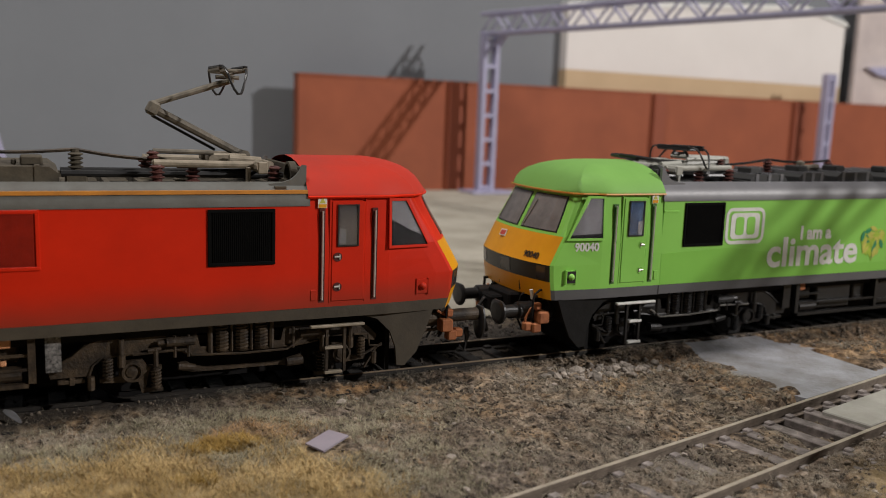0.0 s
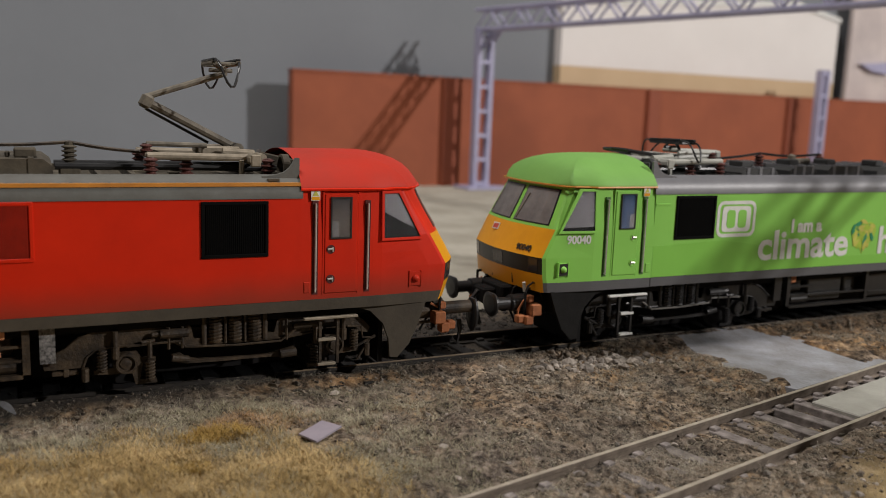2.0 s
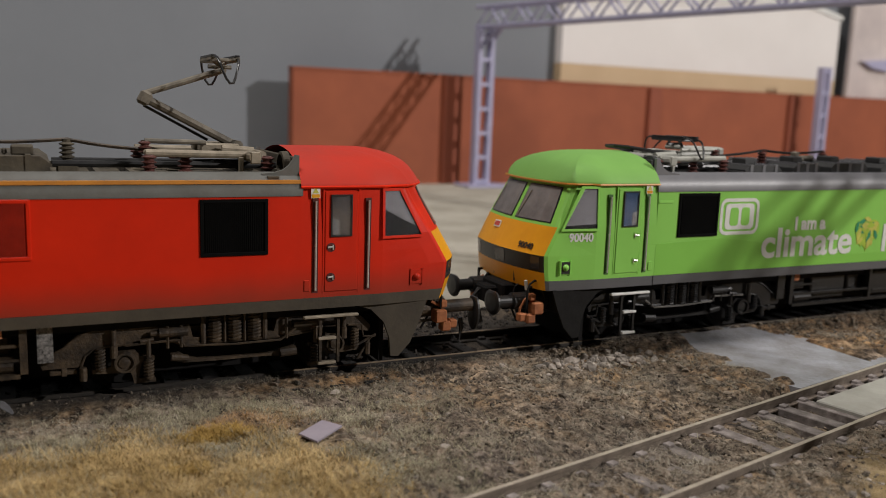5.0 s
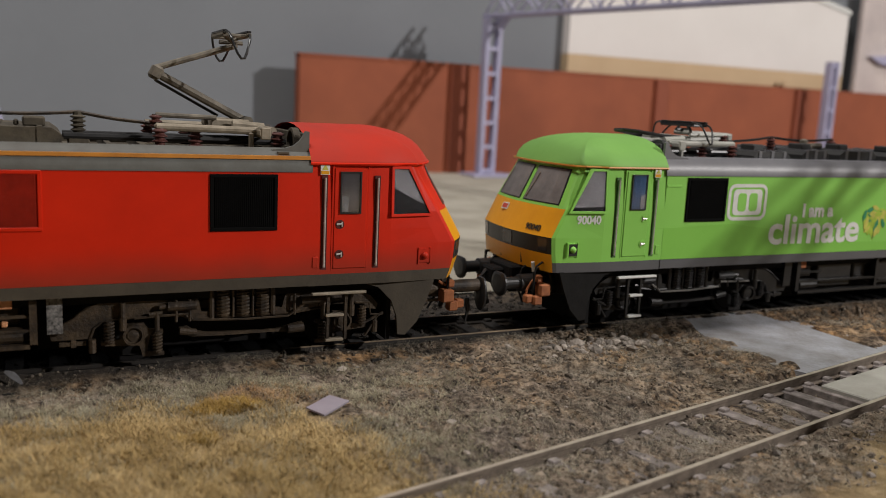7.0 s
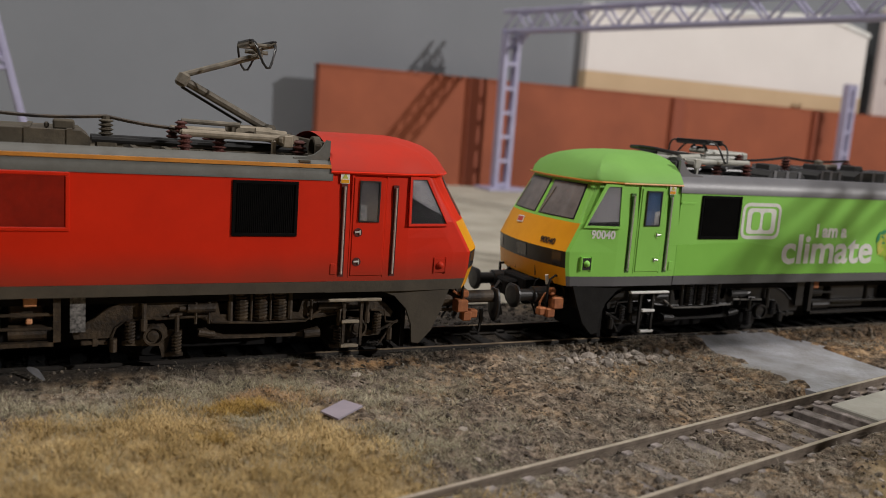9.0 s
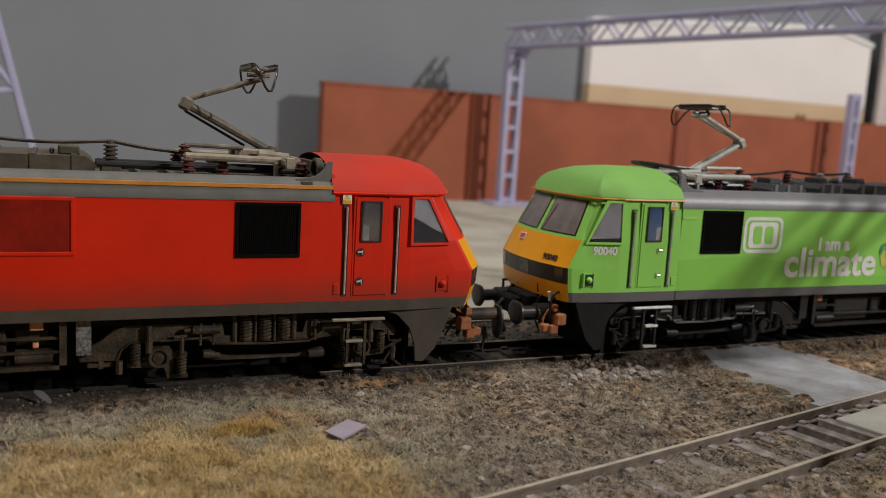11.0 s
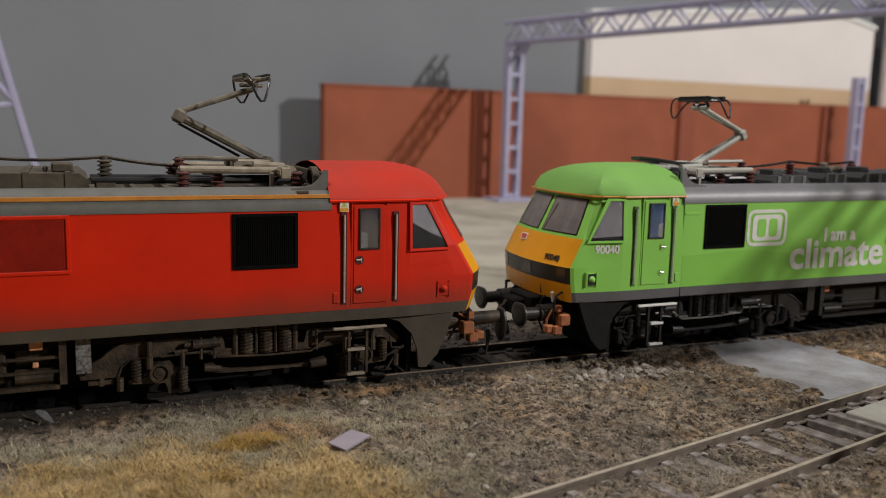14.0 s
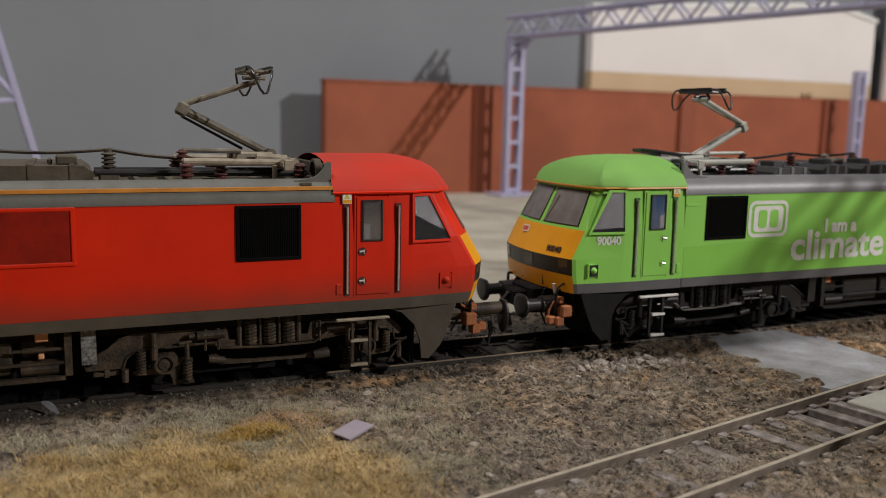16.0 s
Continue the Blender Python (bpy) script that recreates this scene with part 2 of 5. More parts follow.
# ---- mesh helpers; all lengths below are millimetres ----
def part(name, bm, material, parent=None, label="", smooth=False, at=(0, 0, 0)):
    bmesh.ops.recalc_face_normals(bm, faces=bm.faces)
    me = bpy.data.meshes.new(name)
    bm.to_mesh(me)
    bm.free()
    me.materials.append(material)
    if smooth:
        for f in me.polygons:
            f.use_smooth = True
        me.set_sharp_from_angle(angle=radians(38))
    me.transform(Matrix.Scale(MM, 4))
    ob = new(name, me)
    ob.location = [a * MM for a in at]
    if parent:
        ob.parent = parent
    if label:
        ob["label"] = label
    return ob


def thing(name, at, label, category, group="", kind=""):
    ob = new(name)
    ob.empty_display_size = 0.01
    ob.location = [a * MM for a in at]
    return tagged(ob, label, category, group, kind)


def box(bm, lo, hi, bevel=0.0):
    vs = [bm.verts.new((x, y, z)) for x in (lo[0], hi[0]) for y in (lo[1], hi[1]) for z in (lo[2], hi[2])]
    fs = [bm.faces.new([vs[i] for i in q]) for q in ((0, 1, 3, 2), (4, 6, 7, 5), (0, 4, 5, 1), (2, 3, 7, 6), (0, 2, 6, 4), (1, 5, 7, 3))]
    if bevel:
        bmesh.ops.bevel(bm, geom=list({e for f in fs for e in f.edges}), offset=bevel, segments=1, affect="EDGES")
    return bm


def boxes(*items, bevel=0.0):
    bm = bmesh.new()
    for lo, hi in items:
        box(bm, [min(a, b) for a, b in zip(lo, hi)], [max(a, b) for a, b in zip(lo, hi)], bevel)
    return bm


def rod(bm, a, b, r, n=8, r2=None):
    a, b = Vector(a), Vector(b)
    d = b - a
    rot = d.to_track_quat("Z", "Y").to_matrix().to_4x4()
    bmesh.ops.create_cone(bm, cap_ends=True, segments=n, radius1=r, radius2=r if r2 is None else r2, depth=d.length, matrix=Matrix.Translation((a + b) / 2) @ rot)
    return bm


def rods(*items, n=8):
    bm = bmesh.new()
    for a, b, r in items:
        rod(bm, a, b, r, n)
    return bm


def pipe(bm, pts, r, n=6):
    pts = [Vector(q) for q in pts]
    rings = []
    for i, q in enumerate(pts):
        d = (pts[min(i + 1, len(pts) - 1)] - pts[max(i - 1, 0)]).normalized()
        side = d.cross(Vector((0.13, 0.31, 0.94))).normalized()
        up = side.cross(d)
        rings.append([bm.verts.new(q + r * (math.cos(2 * math.pi * k / n) * side + math.sin(2 * math.pi * k / n) * up)) for k in range(n)])
    for p0, p1 in zip(rings, rings[1:]):
        for k in range(n):
            bm.faces.new((p0[k], p0[(k + 1) % n], p1[(k + 1) % n], p1[k]))
    bm.faces.new(rings[0])
    bm.faces.new(rings[-1])
    return bm


def lathe(bm, base, profile, n=16, axis="z"):
    """Turns (radius, height) pairs round an axis through base."""
    base = Vector(base)
    rings = []
    for r, h in profile:
        ring = []
        for k in range(n):
            c, s = r * math.cos(2 * math.pi * k / n), r * math.sin(2 * math.pi * k / n)
            v = {"z": (c, s, h), "y": (c, h, s), "x": (h, c, s)}[axis]
            ring.append(bm.verts.new(base + Vector(v)))
        rings.append(ring)
    for p0, p1 in zip(rings, rings[1:]):
        for k in range(n):
            bm.faces.new((p0[k], p0[(k + 1) % n], p1[(k + 1) % n], p1[k]))
    bm.faces.new(rings[0])
    bm.faces.new(rings[-1])
    return bm


def prism(bm, outline, y0, y1):
    """An outline in (x, z), pushed from y0 to y1."""
    a = [bm.verts.new((x, y0, z)) for x, z in outline]
    b = [bm.verts.new((x, y1, z)) for x, z in outline]
    bm.faces.new(a)
    bm.faces.new(b[::-1])
    for k in range(len(a)):
        j = (k + 1) % len(a)
        bm.faces.new((a[k], b[k], b[j], a[j]))
    return bm


def coil(bm, base, r, wire, turns, height, n=10):
    pts = [(base[0] + r * math.cos(2 * math.pi * k / n), base[1] + r * math.sin(2 * math.pi * k / n), base[2] + height * k / (n * turns)) for k in range(int(n * turns) + 1)]
    return pipe(bm, pts, wire, 5)


def ridged(bm, base, r, height, ribs, n=14):
    prof = [(r * 0.6, 0)]
    for k in range(ribs):
        z = height * k / ribs
        w = height / ribs
        prof += [(r * 0.62, z + 0.12 * w), (r, z + 0.4 * w), (r, z + 0.6 * w), (r * 0.62, z + 0.88 * w)]
    prof += [(r * 0.6, height)]
    return lathe(bm, base, prof, n)


def words(name, text, size, material, parent, place, turn, label, width=None, weight=0.0):
    cu = bpy.data.curves.new(name, "FONT")
    cu.body, cu.size, cu.extrude, cu.offset = text, size * MM, 0.03 * MM, weight * MM
    tmp = new(name, cu)
    me = bpy.data.meshes.new_from_object(tmp.evaluated_get(bpy.context.evaluated_depsgraph_get()))
    bpy.data.objects.remove(tmp)
    xs = [v.co.x for v in me.vertices]
    if width:
        s = width * MM / (max(xs) - min(xs))
        me.transform(Matrix.Diagonal((s, 1, 1, 1)) @ Matrix.Translation((-min(xs), 0, 0)))
    me.materials.clear()
    me.materials.append(material)
    ob = new(name, me)
    ob.parent = parent
    ob.matrix_local = pose(*[a * MM for a in place], *turn)
    ob["label"] = label
    return ob


# ---- the layout's ground, tracks and yard ----
def front_rail_y(x):
    return -52.4 + 0.213 * x


def ground_height(x, y):
    flat = grass_zone(x, y)
    z = -2.0 + 0.9 * noise.noise((x * 0.03, y * 0.03, 0)) + 0.85 * noise.noise((x * 0.17, y * 0.17, 3)) + 0.6 * noise.noise((x * 0.38, y * 0.38, 7)) * (1 - 0.7 * flat) + 0.4 * noise.noise((x * 0.8, y * 0.8, 2)) * (1 - 0.7 * flat)
    pits = noise.noise((x * 0.24, y * 0.24, 11))
    z += (1 - flat) * (0.9 * max(0.0, noise.noise((x * 0.11, y * 0.11, 15))) - 2.2 * max(0.0, pits - 0.16) + 0.45 * abs(noise.noise((x * 0.5, y * 0.5, 19))))
    d = y - (front_rail_y(x) - 9)
    if d < (12 if 66 < x < 128 else 21):
        k = min(1, (12 - d) / 3 if 66 < x < 128 else (21 - d) / 10)
        z -= 1.6 * k
        if abs(d) < 14:
            bury = max(0.0, min(1.0, (x - 55) / 10)) if abs(d) < 9 else 0.0
            z = -3.85 - 1.7 * bury + 0.9 * noise.noise((x * 0.12, y * 0.12, 3)) + 0.5 * noise.noise((x * 0.4, y * 0.4, 7)) - 0.8 * max(0.0, pits - 0.15) + (0.5 if abs(d) > 10 else 0)
    if 1 < y < 8.5:
        k = min(1, (y - 1) / 5)
        z = z * (1 - k) + k * (((-0.95 if x < 48 else -0.95 + 0.95 * min(1.0, (x - 48) / 14)) if x > -20 else -0.55) + 0.45 * noise.noise((x * 0.3, y * 0.3, 7)) + 0.3 * noise.noise((x * 0.09, y * 0.6, 9)))
    elif 8.5 <= y < 60:
        z = -2.7 + 0.3 * noise.noise((x * 0.5, y * 0.5, 7))
    if y >= 60:
        z = -3.2
    if 79 < x < 113 and -33 < y < 8 and x < 105 + max(0, 9 - y) * 0.7:
        z = min(z, -2.4 if y < 0 else -1.9 + 0.2 * y)
    return z


def ochre_stain(x, y):
    """Rusty sand tipped along the path's edge and beside the main line."""
    n = noise.noise((x * 0.09, y * 0.09, 41))
    by_path = max(0.0, 1 - abs(x - 67 - 4 * n) / 11) * max(0.0, min(1.0, (y + 36) / 8)) * max(0.0, min(1.0, (6 - y) / 5))
    by_rail = max(0.0, 1 - abs(y - 4.5 + 2 * n) / 5) * max(0.0, min(1.0, (x + 45) / 20)) * max(0.0, min(1.0, (36 - x) / 12))
    beyond = 0.8 * max(0.0, min(1.0, (x - 104) / 6)) * max(0.0, min(1.0, (y + 26) / 8))
    return max(0.0, min(0.9, max(by_path, 0.55 * by_rail, beyond) * (0.75 + 0.8 * n)))


def axis_steps(lo, hi, fine_lo, fine_hi, fine, coarse):
    out, v = [], lo
    while v < hi:
        out.append(v)
        v += fine if fine_lo <= v < fine_hi else coarse
    return out + [hi]


def make_ground():
    xs = axis_steps(-420, 1250, -120, 165, 0.8, 12)
    ys = axis_steps(-330, 500, -88, 30, 0.8, 12)
    verts = [(x * MM, y * MM, ground_height(x, y) * MM) for y in ys for x in xs]
    w = len(xs)
    faces = [(j * w + i, j * w + i + 1, (j + 1) * w + i + 1, (j + 1) * w + i) for j in range(len(ys) - 1) for i in range(w - 1)]
    me = bpy.data.meshes.new("ground")
    me.from_pydata(verts, [], faces)
    me.materials.append(SOIL)
    att = me.attributes.new("turf", "FLOAT", "POINT")
    att.data.foreach_set("value", [grass_zone(v[0] / MM, v[1] / MM) for v in verts])
    # spreads outwards beside the red engine, where its shade is painted on
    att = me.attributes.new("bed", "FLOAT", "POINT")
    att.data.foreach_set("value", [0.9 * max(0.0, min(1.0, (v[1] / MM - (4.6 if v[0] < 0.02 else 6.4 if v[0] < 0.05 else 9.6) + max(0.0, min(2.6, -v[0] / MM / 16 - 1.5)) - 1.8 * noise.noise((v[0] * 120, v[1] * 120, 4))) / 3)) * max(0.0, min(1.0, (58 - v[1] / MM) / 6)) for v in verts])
    att = me.attributes.new("ochre", "FLOAT", "POINT")
    att.data.foreach_set("value", [ochre_stain(v[0] / MM, v[1] / MM) for v in verts])
    for f in me.polygons:
        f.use_smooth = True
    tagged(new("ground", me), "grey-brown model railway soil with ballast and dry fibres", "ground", kind="structure")
    bm = boxes(((-420, -330, -40), (1250, 500, -6)))
    tagged(part("baseboard", bm, BOARD), "plain timber baseboard under the model railway", "baseboard", kind="structure")
    bm = bmesh.new()
    xs, ys = [i * 22.0 - 420 for i in range(77)], [58 + j * 20.5 for j in range(21)]
    grid = [[bm.verts.new((x, y + (3 * noise.noise((x * 0.05, 0, 0)) if j == 0 else 0), -2.2 + 0.25 * noise.noise((x * 0.02, y * 0.02, 0)))) for x in xs] for j, y in enumerate(ys)]
    for r0, r1 in zip(grid, grid[1:]):
        for i in range(len(xs) - 1):
            bm.faces.new((r0[i], r0[i + 1], r1[i + 1], r1[i]))
    tagged(part("yard_pavement", bm, YARD), "pale dusty concrete yard surface behind the tracks", "pavement", kind="structure")
    # crossing path: concrete from the main line to the siding
    bm = bmesh.new()
    left = [(80, 9), (77.2, 0), (75.2, -8), (74.4, -20), (75.4, -30), (77.6, -35.2)]
    right = [(106, 9), (113, 2), (116.5, -6), (118, -14), (119, -20), (121, -26)]
    top = [[bm.verts.new((l[0] + (r[0] - l[0]) * k / 6, l[1] + (r[1] - l[1]) * k / 6, (-1.98 if i > 1 else -0.1 - 1.4 * i) + 0.1 * noise.noise((k * 0.7, i * 0.6, 1)))) for k in range(7)] for i, (l, r) in enumerate(zip(left, right))]
    for r0, r1 in zip(top, top[1:]):
        for k in range(6):
            bm.faces.new((r0[k], r0[k + 1], r1[k + 1], r1[k]))
    ext = bmesh.ops.extrude_face_region(bm, geom=bm.faces[:])
    bmesh.ops.translate(bm, verts=[v for v in ext["geom"] if isinstance(v, bmesh.types.BMVert)], vec=(0, 0, -2.5))
    tagged(part("concrete_path", bm, CONCRETE), "smooth blue-grey concrete crossing path between the tracks", "path", kind="structure")


def rail_mesh(length):
    """Bullhead-like rail section, its head at z = 0."""
    prof = [(-1.1, -2.5), (1.1, -2.5), (1.1, -2.2), (0.25, -1.9), (0.25, -0.9), (0.42, -0.7), (0.42, -0.08), (0.34, 0), (-0.34, 0), (-0.42, -0.08), (-0.42, -0.7), (-0.25, -0.9), (-0.25, -1.9), (-1.1, -2.2)]
    bm = bmesh.new()
    a = [bm.verts.new((-length / 2, y, z)) for y, z in prof]
    b = [bm.verts.new((length / 2, y, z)) for y, z in prof]
    for k in range(len(prof)):
        j = (k + 1) % len(prof)
        bm.faces.new((a[k], a[j], b[j], b[k]))
    bm.faces.new(a)
    bm.faces.new(b)
    return bm


def track(name, centre, angle, z, length, label, side, timber):
    tr = thing(name, (centre[0], centre[1], z), label, "railway track", kind="structure")
    tr.rotation_euler = (0, 0, math.atan(angle))
    for s in (-8.65, 8.65):
        r = part("rail", rail_mesh(length), side, tr, "rusty steel rail with a worn head", at=(0, s, 0))
        worn = -30 - centre[0] if timber is SHADESLEEPER else -length / 2
        clean = 54 - centre[0] if timber is SHADESLEEPER else length / 2
        part("rail_head", boxes(((worn, -0.4, -0.05), (clean, 0.4, 0.04))), TANRAIL if timber is SHADESLEEPER else STEEL, r, "worn bright rail head")
        if clean < length / 2:
            part("rail_head", boxes(((clean, -0.4, -0.05), (length / 2, 0.4, 0.03))), RAILSIDE, r, "dusty rail head")
        # under the red engine its shade is painted onto the head
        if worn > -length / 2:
            part("rail_head", boxes(((-length / 2, -0.4, -0.05), (worn, 0.4, 0.03))), SHADERAIL, r, "rail head blackened with the engine's painted shade")
    me = None
    n = int(length / 8.0)
    rng = random.Random(4)
    for k in range(n):
        x = -length / 2 + 8.0 * (k + 0.5)
        if me is None:
            ob = part("sleeper", boxes(((-1.7, -16, -4.0), (1.7, 16, -2.0)), bevel=0.15), timber, tr)
            me = ob.data
        else:
            ob = new("sleeper", me)
            ob.parent = tr
        ob.location = [x * MM, rng.uniform(-0.3, 0.3) * MM, rng.uniform(-0.1, 0.1) * MM]
        ob.rotation_euler = (0, 0, rng.uniform(-0.02, 0.02))
    chair = None
    for k in range(n):
        x = -length / 2 + 8.0 * (k + 0.5)
        for s in (-8.65, 8.65):
            for o in (-1.25, 1.25):
                if chair is None:
                    ob = part("rail_chair", boxes(((-1.0, -0.75, -2.55), (1.0, 0.75, -1.35)), bevel=0.15), timber, tr)
                    chair = ob.data
                elif -110 < centre[0] + x < 150:
                    ob = new("rail_chair", chair)
                    ob.parent = tr
                else:
                    continue
                ob.location = [x * MM, (s + o) * MM, 0]
    return tr


def scatter_tufts(name, material, count, region, length, width, label, category, dens, lean=0.8, seed=1):
    rng = random.Random(seed)
    verts, faces = [], []
    tries = 0
    while len(faces) < count and tries < count * 12:
        tries += 1
        x, y = rng.uniform(region[0], region[1]), rng.uniform(region[2], region[3])
        if rng.random() > dens(x, y):
            continue
        z = ground_height(x, y)
        a, ln = rng.uniform(0, 6.283), rng.uniform(*length)
        tilt = rng.uniform(0.35 * lean, lean)
        d = Vector((math.cos(a) * tilt, math.sin(a) * tilt, 1)).normalized() * ln
        sx, sy = -math.sin(a + rng.uniform(-1, 1)) * width, math.cos(a + rng.uniform(-1, 1)) * width
        i = len(verts)
        mid = Vector((x, y, z)) + d * 0.6
        tip = Vector((x, y, z)) + d + Vector((math.cos(a), math.sin(a), -0.3)) * ln * 0.25 * tilt
        verts += [(x - sx, y - sy, z - 0.2), (x + sx, y + sy, z - 0.2), (mid.x + sx * 0.7, mid.y + sy * 0.7, mid.z), (mid.x - sx * 0.7, mid.y - sy * 0.7, mid.z), tuple(tip)]
        faces += [(i, i + 1, i + 2, i + 3), (i + 3, i + 2, i + 4)]
    me = bpy.data.meshes.new(name)
    me.from_pydata([(a * MM, b * MM, c * MM) for a, b, c in verts], [], faces)
    me.materials.append(material)
    return tagged(new(name, me), label, category, kind="stuff")


def scatter_stones(name, material, count, region, size, label, dens, seed=2, sink=0.3, base=None):
    rng = random.Random(seed)
    bm = bmesh.new()
    bmesh.ops.create_icosphere(bm, subdivisions=1, radius=1)
    tv, tf = [v.co.copy() for v in bm.verts], [[v.index for v in f.verts] for f in bm.faces]
    bm.free()
    verts, faces = [], []
    made = tries = 0
    while made < count and tries < count * 12:
        tries += 1
        x, y = rng.uniform(region[0], region[1]), rng.uniform(region[2], region[3])
        if rng.random() > dens(x, y):
            continue
        made += 1
        s = size[0] + (size[1] - size[0]) * rng.random() ** 2.5
        z = (ground_height(x, y) if base is None else base) + s * (0.6 - sink)
        rot = Euler((rng.uniform(0, 6), rng.uniform(0, 6), rng.uniform(0, 6))).to_matrix()
        sc = (rng.uniform(0.7, 1.3), rng.uniform(0.7, 1.2), rng.uniform(0.45, 0.9))
        i = len(verts)
        for v in tv:
            q = rot @ (Vector((v.x * sc[0], v.y * sc[1], v.z * sc[2])) * s * rng.uniform(0.75, 1.15))
            verts.append(((x + q.x) * MM, (y + q.y) * MM, (z + q.z * 0.8) * MM))
        faces += [[i + k for k in f] for f in tf]
    me = bpy.data.meshes.new(name)
    me.from_pydata(verts, [], faces)
    me.materials.append(material)
    return tagged(new(name, me), label, "ballast stones", kind="stuff")


def on_path(x, y):
    return -40 < y < 10 and x > 75.5 and x < 107 + max(0, (9 - y)) * 0.8


def grass_zone(x, y):
    """1 where the straw grass grows: the near side, towards the red engine's end."""
    if x > 18:  # a strip beyond the siding
        return max(0.0, min(1.0, (front_rail_y(x) - 26 + 8 * noise.noise((x * 0.06, y * 0.06, 5)) - y) / 10))
    edge = -12 - max(0, x + 58) * 0.30 + 13 * noise.noise((x * 0.07, y * 0.07, 5))
    return max(0.0, min(1.0, (edge - y) / 15)) * max(0.0, min(1.0, (-22 - x - 0.2 * (y + 40) + 14 * noise.noise((x * 0.05, y * 0.05, 8))) / 16))


make_ground()
track("main_track", (120, 18, 0), 0.0, 0, 720, "main line model track with rusty rails under the engines", SHADERAIL, SHADESLEEPER)
track("siding_track", (60, front_rail_y(60) - 8.85, 0), 0.213, -1.95, 420, "dusty siding track with buried sleepers and worn rails", RAILSIDE, SLEEPER)


# ---- brick wall, warehouse and backboard ----
def make_backdrop():
    back = part("backdrop", boxes(((-700, 502, -60), (1500, 512, 460))), SKYBOARD)
    tagged(back, "plain painted grey board standing behind the model railway", "backboard", kind="structure")
    wall = thing("wall_brick", (0, 465, 0), "tall red brick boundary wall of printed card with pillars", "wall", kind="structure")
    part("wall_panel", boxes(((101.5, 0, -8), (900, 12, 84.5))), BRICK, wall)
    part("wall_coping", boxes(((101, -0.6, 84.5), (900, 12.6, 86))), BRICK, wall, "brick coping")
    for x in (226, 434, 611, 790):
        part("pillar", boxes(((x, -4, -8), (x + 13, 0, 84.5)), bevel=0.3), PILLAR, wall)
    shed = thing("warehouse", (0, 490, 0), "cream low-relief warehouse with a tan band behind the brick wall", "building")
    part("cladding", prism(bmesh.new(), [(354, 103.4), (703, 103.4), (703, 166), (640, 178.5), (354, 157.5)], 0, 11), CREAM, shed)
    part("lower_band", boxes(((354, -0.4, 60), (703, 11, 103.2))), TAN, shed, "tan lower band")
    part("verge", prism(bmesh.new(), [(352, 157.4), (640, 178.6), (705, 166.2), (705, 170.5), (640, 183), (352, 161.8)], -1.5, 11), WHITE, shed, "white roof verge")
    # narrow sliver with the end's shade put into its colour
    part("end_wall", boxes(((703.2, 4, 60), (710, 11, 165))), DIM, shed, "end wall coloured near-black for its shade")
    hall = thing("stone_building", (0, 484, 0), "pale pinkish rendered building beside the warehouse", "building")
    part("wall_face", boxes(((717, 0, 60), (980, 5, 196))), PINKSTONE, hall)
    # wedge added here in place of a far gantry's arm
    part("gantry_arm_wedge", prism(bmesh.new(), [(730, 125), (775, 129), (775, 116), (748, 118)], -6, -0.1), LAV, hall, "bluish wedge standing for a far gantry arm")
    part("coping", boxes(((716, -1, 196), (981, 6, 200))), WHITE, hall)


def lattice_leg(parent, x, y, z0, z1, w, label=""):
    """Two flat uprights with flat rungs, each with a raised edge."""
    for s in (0, w - 3.6):
        part("upright", boxes(((x + s, y, z0), (x + s + 3.6, y + 8, z1)), bevel=0.3), LAV, parent)
    n = int((z1 - z0) / 20)
    for k in range(n + 1):
        z = z0 + 4 + k * (z1 - z0 - 8) / n
        part("rung", boxes(((x + 3.6, y + 0.6, z - 1.4), (x + w - 3.6, y + 7.4, z + 1.4))), LAV, parent)


